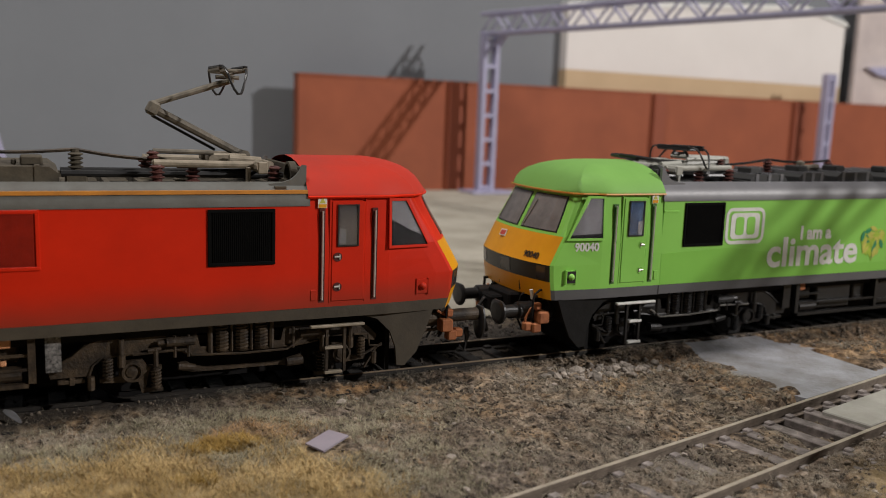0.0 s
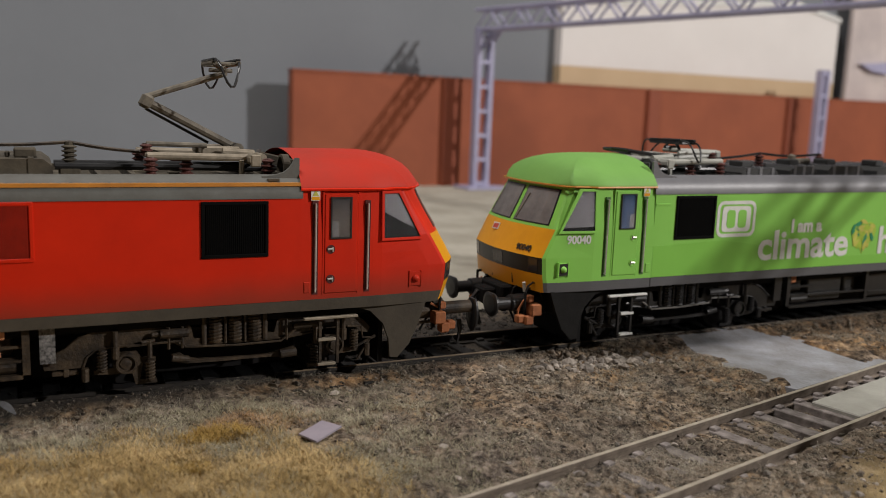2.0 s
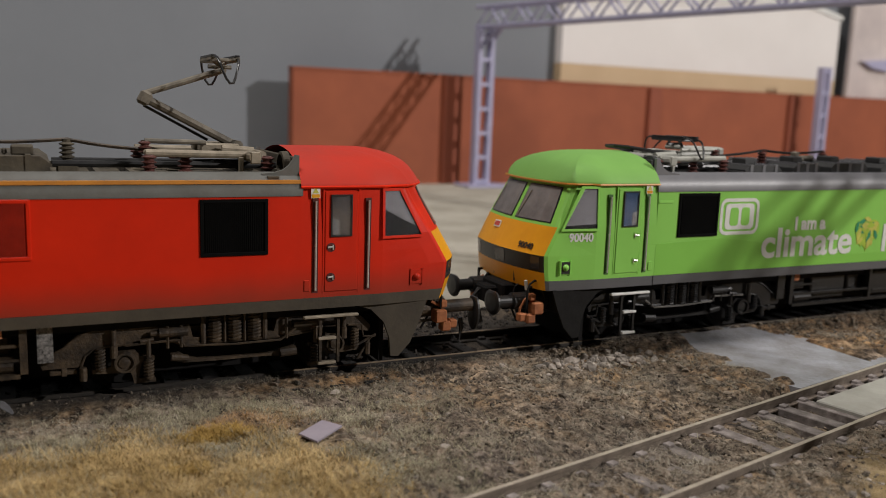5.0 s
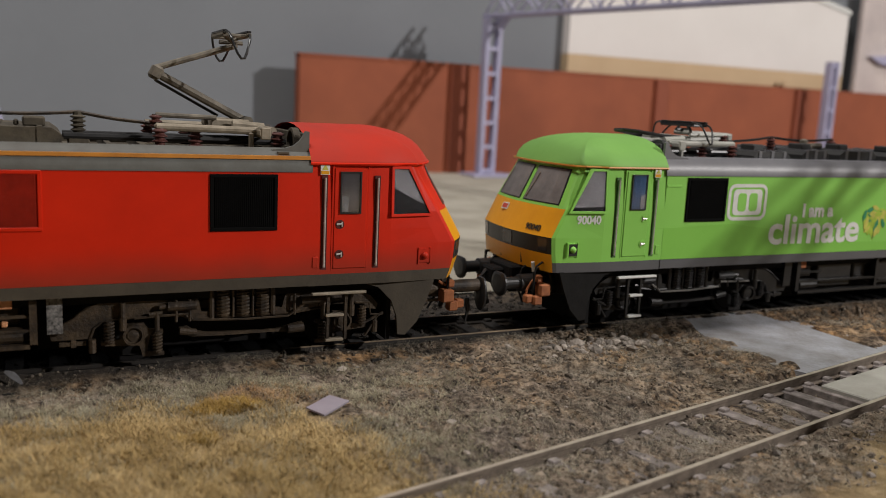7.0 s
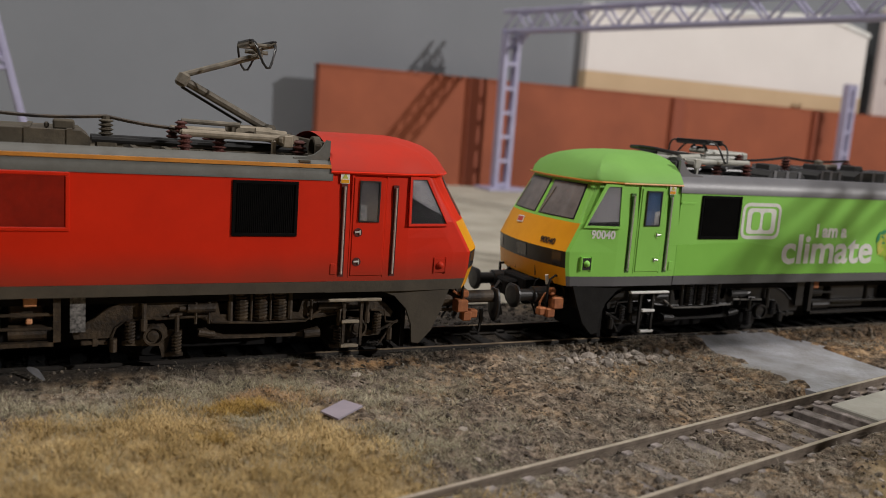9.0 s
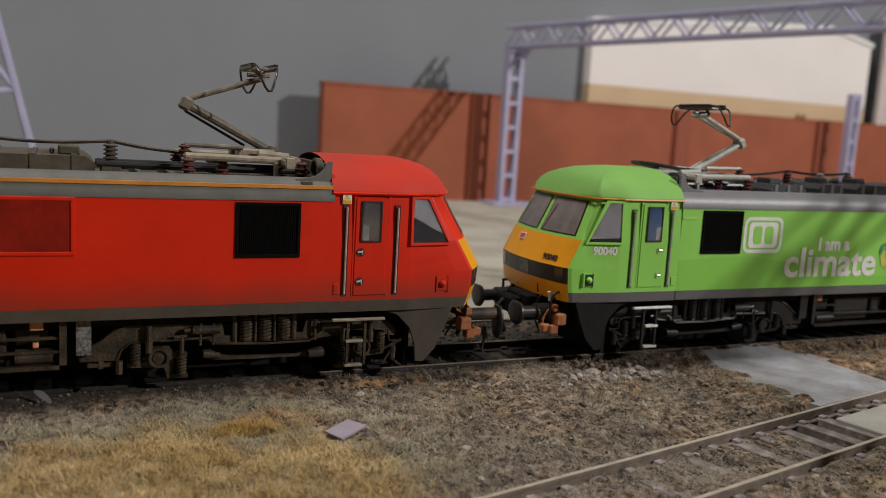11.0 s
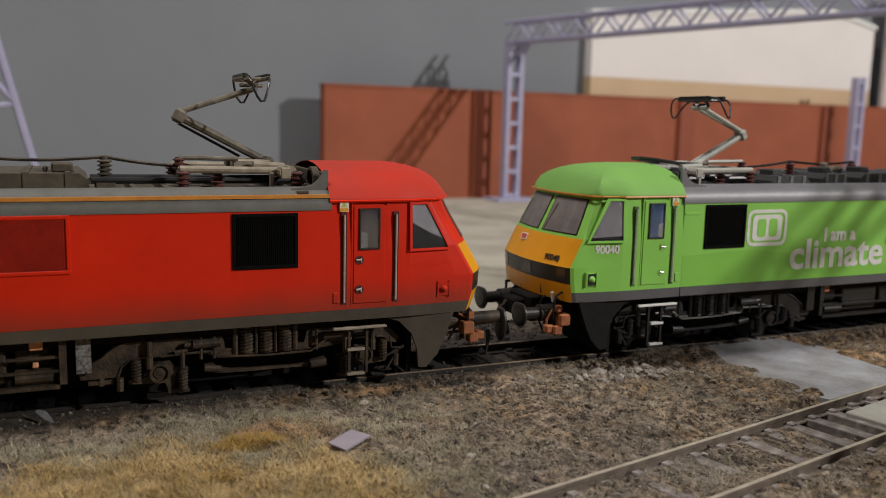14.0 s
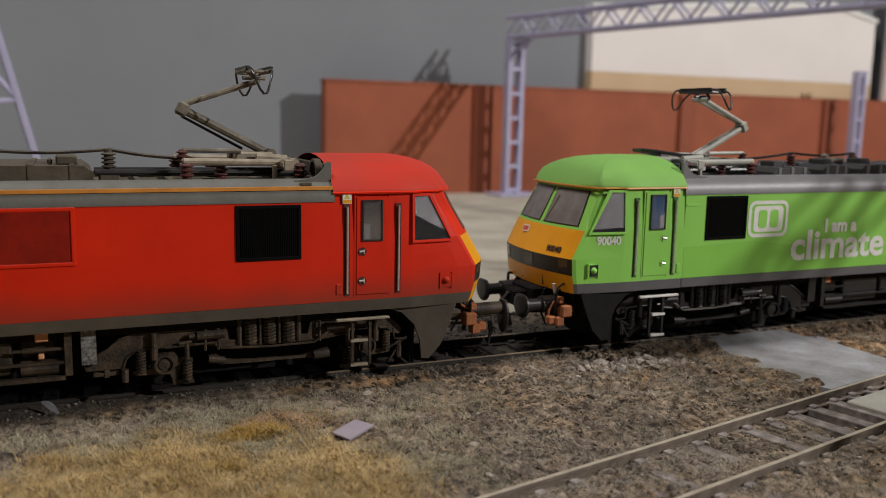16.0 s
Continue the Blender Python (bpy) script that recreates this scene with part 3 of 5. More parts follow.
def make_gantries():
    g = thing("overhead_gantry", (245.5, 440, 0), "lavender plastic lattice gantry spanning the tracks", "gantry", "lattice gantries")
    lattice_leg(g, -3.5, -4, -2, 121, 14.5)
    part("foot_plate", boxes(((-14, -16, -2.2), (24, 12, -0.2)), bevel=0.4), LAV, g)
    # truss runs over the tracks towards the viewer, slightly askew
    d = Vector((0.275, -0.961, 0)).normalized()
    side = Vector((-d.y, d.x, 0))
    o = Vector((2, 6, 123))
    length, depth, wide = 420.0, 15.0, 9.0
    for s in (-wide / 2, wide / 2):
        for z in (0, depth):
            part("chord", rods((o + side * s + Vector((0, 0, z)), o + side * s + d * length + Vector((0, 0, z)), 1.5), n=6), LAV, g)
        n = 30
        for k in range(n):
            a = o + side * s + d * (length * k / n)
            b = o + side * s + d * (length * (k + 1) / n)
            up = Vector((0, 0, depth))
            part("lattice_bar", rods((a + (up if k % 2 else Vector()), b + (Vector() if k % 2 else up), 0.95), n=5), LAV, g)
    part("knee_bracket", rods((o + Vector((0, 0, -16)), o + d * 22, 1.6), (o + Vector((8, 0, -16)), o + d * 22 + side * 3, 1.6), n=6), LAV, g)
    e = o + d * (length - 6)
    part("near_upright", rods((e + side * 4, e + side * 4 - Vector((0, 0, 126)), 2.2), (e - side * 4, e - side * 4 - Vector((0, 0, 126)), 2.2), n=6), LAV, g)
    m = thing("lattice_mast", (628, 440, 0), "lavender plastic lattice mast standing before the wall", "mast", "lattice gantries")
    lattice_leg(m, -4.5, -4, -2, 112, 12.0)
    part("foot_plate", boxes(((-16, -14, -2.2), (22, 12, -0.2)), bevel=0.4), LAV, m)
    q = thing("overhead_gantry", (300, -180, 0), "lavender plastic lattice gantry over the siding track", "gantry", "lattice gantries")
    d2 = Vector((0.085, -0.996, 0))
    o2 = Vector((-7, 80, 158))
    for s2 in (-4.5, 4.5):
        for z in (0, 15):
            part("chord", rods((o2 + Vector((s2, 0, z)), o2 + Vector((s2, 0, z)) + d2 * 170, 1.0), n=6), LAV, q)
        for k in range(12):
            a, b = o2 + Vector((s2, 0, 0)) + d2 * (170 * k / 12), o2 + Vector((s2, 0, 0)) + d2 * (170 * (k + 1) / 12)
            part("lattice_bar", rods((a + Vector((0, 0, 15 * (k % 2))), b + Vector((0, 0, 15 * (1 - k % 2))), 0.95), n=5), LAV, q)
    for y in (84, -92):
        for s2 in (-7, 7):
            part("upright", boxes(((s2 - 2 - y * 0.04, y - 3, -4), (s2 + 2 - y * 0.04, y + 3, 173))), LAV, q)
    s = thing("leaning_mast", (-85, 300, 0), "pale lavender lattice mast with slanting legs by the yard", "mast", "lattice gantries")
    for a, b, r in (((0, 0, -2.2), (-36, 0, 150), 1.9), ((-72, 0, -2.2), (-36, 0, 150), 1.9), ((-22, 0, 90), (-50, 0, 86), 1.6), ((-15, 0, 62), (-36, 0, 88), 1.4), ((-15, 0, 62), (-58, 0, 58), 1.4)):
        part("strut", rods((a, b, r), n=6), LAV, s)


make_backdrop()
make_gantries()


# ---- the room round the layout ----
def make_room():
    for name, lo, hi, m in (("floor", (-2600, -2600, -960), (2600, 1200, -950), CARPET), ("ceiling", (-2600, -2600, 1500), (2600, 1200, 1510), PLASTER),
                            ("wall_north", (-2600, 1200, -950), (2600, 1260, 1500), PLASTER), ("wall_south", (-2600, -2660, -950), (2600, -2600, 1500), PLASTER),
                            ("wall_east", (2600, -2660, -950), (2660, 1260, 1500), PLASTER), ("wall_west", (-2660, -2660, -950), (-2600, 1260, 1500), PLASTER)):
        tagged(part(name, boxes((lo, hi)), m), "plain " + ("dark carpet floor" if name == "floor" else "off-white plaster surface of the room"), "floor" if name == "floor" else name.split("_")[0], kind="structure")
    for x in (-380, 1210):
        for y in (-300, 470):
            tagged(part("trestle_leg", boxes(((x - 25, y - 25, -950), (x + 25, y + 25, -40)), bevel=2), BOARD), "square timber leg carrying the baseboard", "support leg", "baseboard legs")


make_room()


# ---- engines: c is the way back from the nose, v the depth from the near side, z the height over the rail ----
LONG = 226.0  # c of the far nose's reference


def ring_outline(z, full=False):
    """The cab's plan at a height: points (c, v) from the rear of the near side round the front to the far side."""
    keys = [(15.8, -1.5, 1.3, 2.2), (18.2, -2.3, 1.3, 2.3), (20.2, -2.9, 1.35, 2.4), (24.2, -3.2, 1.35, 2.4), (31.0, 0.2, 1.4, 2.4), (36.0, 2.7, 1.9, 2.3), (40.6, 4.9, 2.4, 2.2), (41.3, 4.6, 2.3, 2.2)]
    for (z0, *a), (z1, *b) in zip(keys, keys[1:]):
        if z <= z1 + 1e-6:
            k = max(0, (z - z0) / (z1 - z0))
            front, inset, bow = [p + (q - p) * k for p, q in zip(a, b)]
            break
    if full:  # the fuller, more bowed nose of the red engine
        front, bow = front - 0.8 - 1.5 * max(0, min(1, (38 - z) / 13)), bow + 4.4
    else:
        front -= 0.75 * max(0, min(1, (19.5 - z) / 3.2))
    lean = max(0, (z - 31) / 10) * 0.7
    side = [(29.0, lean * 0.5), (20.0, lean * 0.5), (14.5, lean * 0.5), (11.0, 0.05 + lean * 0.6), (front + 5, inset * 0.55 + lean * 0.6), (front + 1.3, inset * 0.85 + lean * 0.6)]
    corner = [(front + 0.45, inset + 0.2 + lean), (front, inset + 0.8 + lean)]
    nose = [(front - bow * (1 - ((18 - v) / (17.2 - inset)) ** 2), v) for v in (5.5, 9.0, 13.5)]
    half = side + corner + nose
    return half + [(front - bow, 18)] + [(c, 36 - v) for c, v in reversed(half)]


def loco(name, m, x0, paint, roof, well, sole, under, label, glass, doorglass):
    """m = -1: nose towards +x; m = 1: nose towards -x."""
    lo = thing(name, (x0, 18, 0), label, "locomotive", "electric engines")

    def outline_at(z):
        return ring_outline(z, m < 0)

    def P(c, v, z):
        return (m * c, v - 18, z)

    def B(*items, bevel=0.0):
        return boxes(*[(P(*a), P(*b)) for a, b in items], bevel=bevel)

    def quads(rows, pick, ends=(False,)):
        bm = bmesh.new()
        for flip in ends:
            grid = [[bm.verts.new(P(LONG - c if flip else c, v, z)) for c, v, z in row] for row in rows]
            for i in range(len(grid) - 1):
                for k in range(len(grid[0]) - 1):
                    if pick(i, k):
                        bm.faces.new((grid[i][k], grid[i][k + 1], grid[i + 1][k + 1], grid[i + 1][k]))
        bmesh.ops.remove_doubles(bm, verts=bm.verts, dist=0.001)
        loose = [v for v in bm.verts if not v.link_faces]
        bmesh.ops.delete(bm, geom=loose, context="VERTS")
        thick = {}
        for f in bm.faces:
            f.normal_update()
            mid = f.calc_center_median()
            hub = Vector((m * (LONG - 20 if ends[0] else 20) if abs(mid.x) < 30 or abs(mid.x) > LONG - 30 else mid.x, 0, 28))
            if f.normal.dot(mid - hub) < 0:
                f.normal_flip()
        bm.normal_update()
        for v in bm.verts:
            thick[v] = v.co - v.normal * 0.5
        inner = {v: bm.verts.new(q) for v, q in list(thick.items())}
        rim = [e for e in bm.edges if len(e.link_faces) == 1]
        faces = bm.faces[:]
        for f in faces:
            bm.faces.new([inner[v] for v in reversed(f.verts)])
        for e in rim:
            a, b = e.verts
            bm.faces.new((a, b, inner[b], inner[a]))
        return bm

    def shell(nm, rows, pick, material, lab="", smooth=False):
        for end in (False, True):
            part(nm, quads(rows, pick, (end,)), material, lo, lab, smooth)

    levels = [15.8, 18.2, 20.2, 24.2, 27.5, 31.0, 33.5, 36.0, 38.5, 40.6, 41.3]
    rows = [[(c, v, z) for c, v in outline_at(z)] for z in levels]
    n = len(rows[0])
    last = n - 2
    front = lambda k: 6 <= k <= last - 6
    # body sides between the cabs and the cab sides
    shell("cab_side", rows, lambda i, k: i >= 1 and k < 6, paint)
    shell("cab_side", rows, lambda i, k: i >= 1 and k > last - 6, paint)
    for v0, v1 in ((0.0, 0.6), (35.4, 36.0)):
        part("body_side", B(((29, v0, 18.2), (LONG - 29, v1, 39.4))), paint, lo)
    shell("front_surround", rows, lambda i, k: i >= 5 and front(k), paint)
    shell("front_panel", rows, lambda i, k: i in (3, 4) and front(k), YELLOW, "warning yellow nose panel", True)
    shell("headlight_band", rows, lambda i, k: i == 2 and front(k), BLACK, "black band across the nose", True)
    shell("lower_panel", rows, lambda i, k: i in (0, 1) and front(k), YELLOW, "yellow lower nose panel", True)
    shell("solebar_end", rows, lambda i, k: i == 0 and k < 6, sole)
    shell("solebar_end", rows, lambda i, k: i == 0 and k > last - 6, sole)
    part("solebar", B(((29, -0.15, 15.9), (LONG - 29, 36.15, 18.15))), sole, lo, "grey band along the bottom of the body")

    # domed cab roofs
    for flip in (False, True):
        dome = bmesh.new()
        base = outline_at(41.3)
        prev = None
        for z, shrink, pull in ((40.9, -0.5, -0.4), (41.35, -0.6, -0.5), (41.9, -0.35, -0.2), (43.0, 0.35, 0.55), (44.5, 1.5, 1.7), (45.8, 3.2, 3.2), (46.9, 5.6, 5.2), (47.8, 8.8, 8.0), (48.4, 12.6, 11.2), (48.7, 16.9, 14.0)):
            ring = []
            for c, v in base:
                reach = abs(v - 18) * (17.2 - shrink) / 17.2
                nv = 18 + math.copysign(reach, v - 18) if abs(v - 18) > 0.01 else 18
                limit = 4.4 + pull
                nc = c + pull if c < 4.5 else max(c, limit + (c - 4.4) * 0.12)
                ring.append(dome.verts.new(P(LONG - nc if flip else nc, nv, z)))
            if prev:
                for k in range(len(ring) - 1):
                    dome.faces.new((prev[k], prev[k + 1], ring[k + 1], ring[k]))
            prev = ring
        dome.faces.new(prev)
        part("cab_roof", dome, DUSTRED if m < 0 else DULLGREEN, lo, "domed cab roof", smooth=True)
    gut = bmesh.new()
    pts = [P(c, v + (-0.62 if v < 18 else 0.62) if abs(v - 18) > 14 else v, 41.15) for c, v in outline_at(41.3)]
    pts = [(p[0] - m * 0.62 if abs(p[1]) < 15 else p[0], p[1], p[2]) for p in pts]
    pipe(gut, pts, 0.28, 5)
    part("gutter", gut, ORANGE if m > 0 else paint, lo, "thin gutter line round the cab roof")
    # roof between the cabs: curved flanks, flat walkway and a sunken well
    prof = [(-0.25, 39.35), (-0.2, 40.6), (0.35, 42.0), (1.5, 43.3), (3.2, 44.0), (3.6, 43.9), (3.7, 42.6), (18, 42.4)]
    prof = prof + [(36 - v, z) for v, z in reversed(prof[:-1])]
    rr = [[(28.6, v, z) for v, z in prof], [(LONG / 2, v, z) for v, z in prof], [(LONG - 28.6, v, z) for v, z in prof]]
    part("roof_flank", quads(rr, lambda i, k: k < 5), roof, lo, "curved grey roof edge", smooth=True)
    part("roof_flank", quads(rr, lambda i, k: k > len(prof) - 7), roof, lo, "curved grey roof edge", smooth=True)
    part("roof_well", quads(rr, lambda i, k: 5 <= k <= len(prof) - 7), well, lo, "sunken roof well")
    if m < 0:
        part("orange_line", B(((29, 0.0, 41.85), (LONG - 29, 1.25, 42.55))), ORANGE, lo, "orange line along the roof edge")
    for v in (1.6, 33.6):
        gus = [(28.9, 43.2), (28.9, 47.4), (29.7, 47.5), (30.3, 46.4), (31.0, 45.4), (32.2, 44.5), (34.0, 43.95), (36.5, 43.7), (36.5, 43.0)]
        part("roof_gusset", prism(bmesh.new(), [P(c, 0, z)[::2] for c, z in gus], v - 18, v + 0.8 - 18), roof, lo, "curved grey gusset at the cab roof")
    # bulkhead where the cab roof ends, with a round duct
    part("roof_bulkhead", B(((29.0, 4, 42.5), (29.8, 32, 47.0)), bevel=0.2), well, lo)
    bm = bmesh.new()
    lathe(bm, P(30.0, 6.2, 45.1), [(2.0, m * 0.0), (2.9, m * 0.2), (2.9, m * 1.6), (2.3, m * 1.7), (2.0, m * 0.3)], 18, "x")
    part("duct", bm, well, lo)

    def flat_piece(pts, near, far):
        bm = bmesh.new()
        a = [bm.verts.new(P(c, v - near, z)) for c, v, z in pts]
        b = [bm.verts.new(P(c, v - far, z)) for c, v, z in pts]
        bm.faces.new(a)
        bm.faces.new(b)
        for k in range(len(a)):
            j = (k + 1) % len(a)
            bm.faces.new((a[k], a[j], b[j], b[k]))
        return bm

    # windows: pane in a raised frame, on the near side
    def frame_pane(outline, v, pane_mat, frame_mat, t=0.55, nm="window", depth=0.35):
        bent, (q0, q1, q2, q3) = v, outline
        va, vc = bent(*q0), (bent(*q1) - bent(*q0)) / (q1[0] - q0[0])
        vz = (bent(*q3) - bent(*q0) - vc * (q3[0] - q0[0])) / (q3[1] - q0[1])
        gap = max(0.0, va + vc * (q2[0] - q0[0]) + vz * (q2[1] - q0[1]) - bent(*q2))
        v = lambda c, z: va - gap + vc * (c - q0[0]) + vz * (z - q0[1])
        cx = sum(c for c, z in outline) / len(outline)
        cz = sum(z for c, z in outline) / len(outline)
        big = [(c + math.copysign(t, c - cx), z + math.copysign(t, z - cz)) for c, z in outline]
        bm = bmesh.new()
        ring = lambda pts, vv: [bm.verts.new(P(c, vv(c, z) if callable(vv) else vv, z)) for c, z in pts]
        a, b, c2, d = ring(big, lambda c, z: v(c, z) + 0.1), ring(big, lambda c, z: v(c, z) - depth), ring(outline, lambda c, z: v(c, z) - depth), ring(outline, lambda c, z: v(c, z) + 0.1)
        for r0, r1 in ((a, b), (b, c2), (c2, d)):
            for k in range(len(r0)):
                j = (k + 1) % len(r0)
                bm.faces.new((r0[k], r0[j], r1[j], r1[k]))
        fr = part(nm, bm, frame_mat, lo)
        # flat sheet painted as the dim cab; the shell behind it is closed
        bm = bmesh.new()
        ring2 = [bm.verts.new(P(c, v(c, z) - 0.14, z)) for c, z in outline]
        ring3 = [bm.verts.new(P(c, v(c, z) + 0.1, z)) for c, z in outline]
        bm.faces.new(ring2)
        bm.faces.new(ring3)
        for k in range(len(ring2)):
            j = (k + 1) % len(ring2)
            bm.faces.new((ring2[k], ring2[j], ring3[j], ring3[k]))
        part("interior", bm, pane_mat, fr, "flat sheet tinted as the shaded cab interior")
        lo_z, hi_z = min(z for c, z in outline), max(z for c, z in outline)
        c0, c1 = max(c for c, z in outline if z < lo_z + 0.1), min(c for c, z in outline if z < lo_z + 0.1)
        if c0 - c1 > 6 and m > 0:
            wedge = [(c0, lo_z), (c1, lo_z), (c1 + 0.5, lo_z + 0.7), (c0, lo_z + 1.1)]
        elif c0 - c1 > 6:
            wedge = [(c0, lo_z), (c1, lo_z), (c1 + 1.0, lo_z + 1.8), (c0 - 4.2, lo_z + 3.4), (c0, lo_z + 5.6)]
        else:
            wedge = [(c0, lo_z + 0.1), (c0 - 1.5, lo_z + 0.1), (c0 - 1.5, lo_z + 3.2), (c0, lo_z + 3.6)]
        part("desk", flat_piece([(c, v(c, z), z) for c, z in wedge], 0.17, 0.2), VOID if c0 - c1 > 6 else CONSOLE, fr, "flat dark wedge drawn as the desk inside")
        gl = part("pane", flat_piece([(c, v(c, z), z) for c, z in outline], 0.24, 0.3), CLEAR, fr, "clear glossy pane")
        gl.visible_shadow = False

    def side_v(c, z):
        lean = max(0, (z - 31) / 10) * 0.7
        o = outline_at(min(41.0, max(15.8, z)))
        for (c0, v0), (c1, v1) in zip(o, o[1:8]):
            if c1 <= c <= c0:
                return v0 + (v1 - v0) * (c0 - c) / max(1e-6, c0 - c1)
        return lean * 0.5

    frame_pane([(10.7, 30.7), (1.9, 30.7), (7.2, 40.2), (10.7, 40.2)], lambda c, z: side_v(c, z) - 0.25, glass, paint, nm="cab_window", depth=0.4)
    # door with its window, handrails, handles
    part("cab_door", B(((16.6, -0.28, 19.3), (24.0, 0.2, 40.3)), bevel=0.22), paint, lo, "recessed cab door")
    part("door_seam", B(((16.3, -0.1, 19.0), (16.6, 0.3, 40.6)), ((24.0, -0.1, 19.0), (24.3, 0.3, 40.6))), paint, lo)
    frame_pane([(22.4, 31.2), (18.4, 31.2), (18.4, 39.3), (22.4, 39.3)], lambda c, z: -0.28, doorglass, BLACK, t=0.3, nm="door_window", depth=0.32)
    for c in (14.4, 25.9):
        # lies flush; the recess's shade is painted into the strip's colour
        part("handrail_recess", B(((c - 0.62, -0.06, 19.2), (c + 0.62, 0.4, 38.8))), REDSHADE if m < 0 else GREENSHADE, lo, "flush strip darkened like a shaded handrail recess")
        bm = rods((P(c, -0.45, 19.8), P(c, -0.45, 38.3), 0.2), n=8)
        for z in (20.0, 29, 38.1):
            rod(bm, P(c, 0.2, z), P(c, -0.45, z), 0.18, 6)
        part("handrail", bm, PALESTEEL, lo, "metal handrail")
    for z in (28.7, 22.4):
        bm = bmesh.new()
        lathe(bm, P(22.6, -0.2, z), [(0.95, 0.0), (0.95, -0.2), (0.7, -0.2), (0.7, -0.12)], 14, "y")
        hd = part("door_handle", bm, REDSHADE if m < 0 else paint, lo)
        part("lever", rods((P(23.3, -0.45, z), P(22.2, -0.45, z + 0.1), 0.22), (P(22.2, -0.45, z - 0.5), P(22.2, -0.45, z + 0.5), 0.16)), PALESTEEL, hd, "bright lever")
    # side lamp in its recess
    sl = part("side_lamp", B(((1.4, 0.35, 19.8), (4.1, 0.9, 22.9)), ((1.2, 0.2, 19.6), (1.5, 0.9, 23.1)), ((4.0, 0.2, 19.6), (4.3, 0.9, 23.1))), paint, lo)
    part("recess", B(((1.5, 0.3, 19.9), (4.0, 0.5, 22.8))), BLACK if m > 0 else RED, sl)
    bm = bmesh.new()
    bmesh.ops.create_icosphere(bm, subdivisions=2, radius=0.85, matrix=Matrix.Translation(P(2.75, 0.3, 21.4)))
    part("lens", bm, paint, sl, smooth=True)
    part("jumper_cover", B(((29.0 - 0.7, -0.2, 19.6), (28.0 - 1.0, 0.2, 22.0)), bevel=0.15), paint, lo)
    # windscreens on the sloping front
    for vs, nm in (((4.0 if m > 0 else 7.0, 16.9), "windscreen"), ((19.1, 32.0), "windscreen")):
        def front_c(v, z):
            o = outline_at(z)
            for (c0, v0), (c1, v1) in zip(o[6:], o[7:]):
                if v0 <= v <= v1:
                    return c0 + (c1 - c0) * (v - v0) / max(1e-6, v1 - v0)
            return o[len(o) // 2][0]
        a, b = vs
        near = a < 18
        edge = [(a + (0.0 if near else 0), 32.0), (b, 32.0), (b - (0 if near else 1.4), 40.0), (a + (1.4 if near else 0), 40.0)]
        for rim, mt, out, pnm in ((0.3, BLACK, 0.16, "surround"), (0.0, SCREEN, 0.26, "pane")):
            bm = bmesh.new()
            cx = (a + b) / 2
            pts = [(v + math.copysign(rim, v - cx), z + math.copysign(rim * 0.8, z - 36)) for v, z in edge]
            grid = []
            for j in range(5):
                row = []
                for i in range(5):
                    v = (pts[0][0] * (4 - i) + pts[1][0] * i) / 4 * (4 - j) / 4 + (pts[3][0] * (4 - i) + pts[2][0] * i) / 4 * j / 4
                    z = pts[0][1] + (pts[3][1] - pts[0][1]) * j / 4
                    row.append(bm.verts.new(P(front_c(v, z) - out, v, z)))
                grid.append(row)
            for r0, r1 in zip(grid, grid[1:]):
                for i in range(4):
                    bm.faces.new((r0[i], r0[i + 1], r1[i + 1], r1[i]))
            bmesh.ops.recalc_face_normals(bm, faces=bm.faces)
            bmesh.ops.solidify(bm, geom=bm.faces[:], thickness=0.12)
            if pnm == "surround":
                host = part(nm, bm, mt, lo)
            else:
                part(pnm, bm, mt, host, "glossy windscreen pane")
        w0 = P(front_c(b - 0.8, 32.4) - 0.5, b - 0.8, 32.4)
        w1 = P(front_c(b - 2.0, 38.6) - 0.5, b - 2.0, 38.6)
        part("wiper", rods((w0, w1, 0.13), n=5), BONE, host)
    # lamps in the black band
    def nose_c(v, z):
        o = outline_at(z)
        for (c0, v0), (c1, v1) in zip(o[6:], o[7:]):
            if v0 <= v <= v1:
                return c0 + (c1 - c0) * (v - v0) / max(1e-6, v1 - v0)
        return o[len(o) // 2][0]

    for v0, v1, nm, lab in ((2.6, 5.4, "marker_light", "square marker light"), (15.6, 20.4, "headlight", "clear headlight"), (30.6, 33.4, "marker_light", "square marker light")):
        bm = bmesh.new()
        ring = [[bm.verts.new(P(nose_c(v, z) - out, v, z)) for v, z in ((v0, 20.7), (v1, 20.7), (v1, 23.8), (v0, 23.8))] for out in (-0.1, 0.12)]
        bm.faces.new(ring[0])
        bm.faces.new(ring[1])
        for k in range(4):
            j = (k + 1) % 4
            bm.faces.new((ring[0][k], ring[0][j], ring[1][j], ring[1][k]))
        part(nm, bm, LAMPGREY if v0 > 30 else GLASS, lo, lab)

    # grilles on the side
    def grille(c0, c1, z0, z1, fm, mm, slats):
        g = part("side_grille", B(((c0, -0.35, z0), (c1, 0.1, z0 + 0.7)), ((c0, -0.35, z1 - 0.7), (c1, 0.1, z1)), ((c0, -0.35, z0 + 0.7), (c0 + 0.7, 0.1, z1 - 0.7)), ((c1 - 0.7, -0.35, z0 + 0.7), (c1, 0.1, z1 - 0.7)), bevel=0.08), fm, lo)
        part("backing", B(((c0 + 0.6, -0.06, z0 + 0.6), (c1 - 0.6, 0.1, z1 - 0.6))), mm, g)
        for k in range(slats):
            c = c0 + 0.9 + (c1 - c0 - 1.8) * (k + 0.5) / slats
            part("slat", B(((c - 0.11, -0.24, z0 + 0.7), (c + 0.11, -0.06, z1 - 0.7))), mm, g)
    grille(35.7, 48.9, 27.7, 38.9, MESH, MESH, 30)
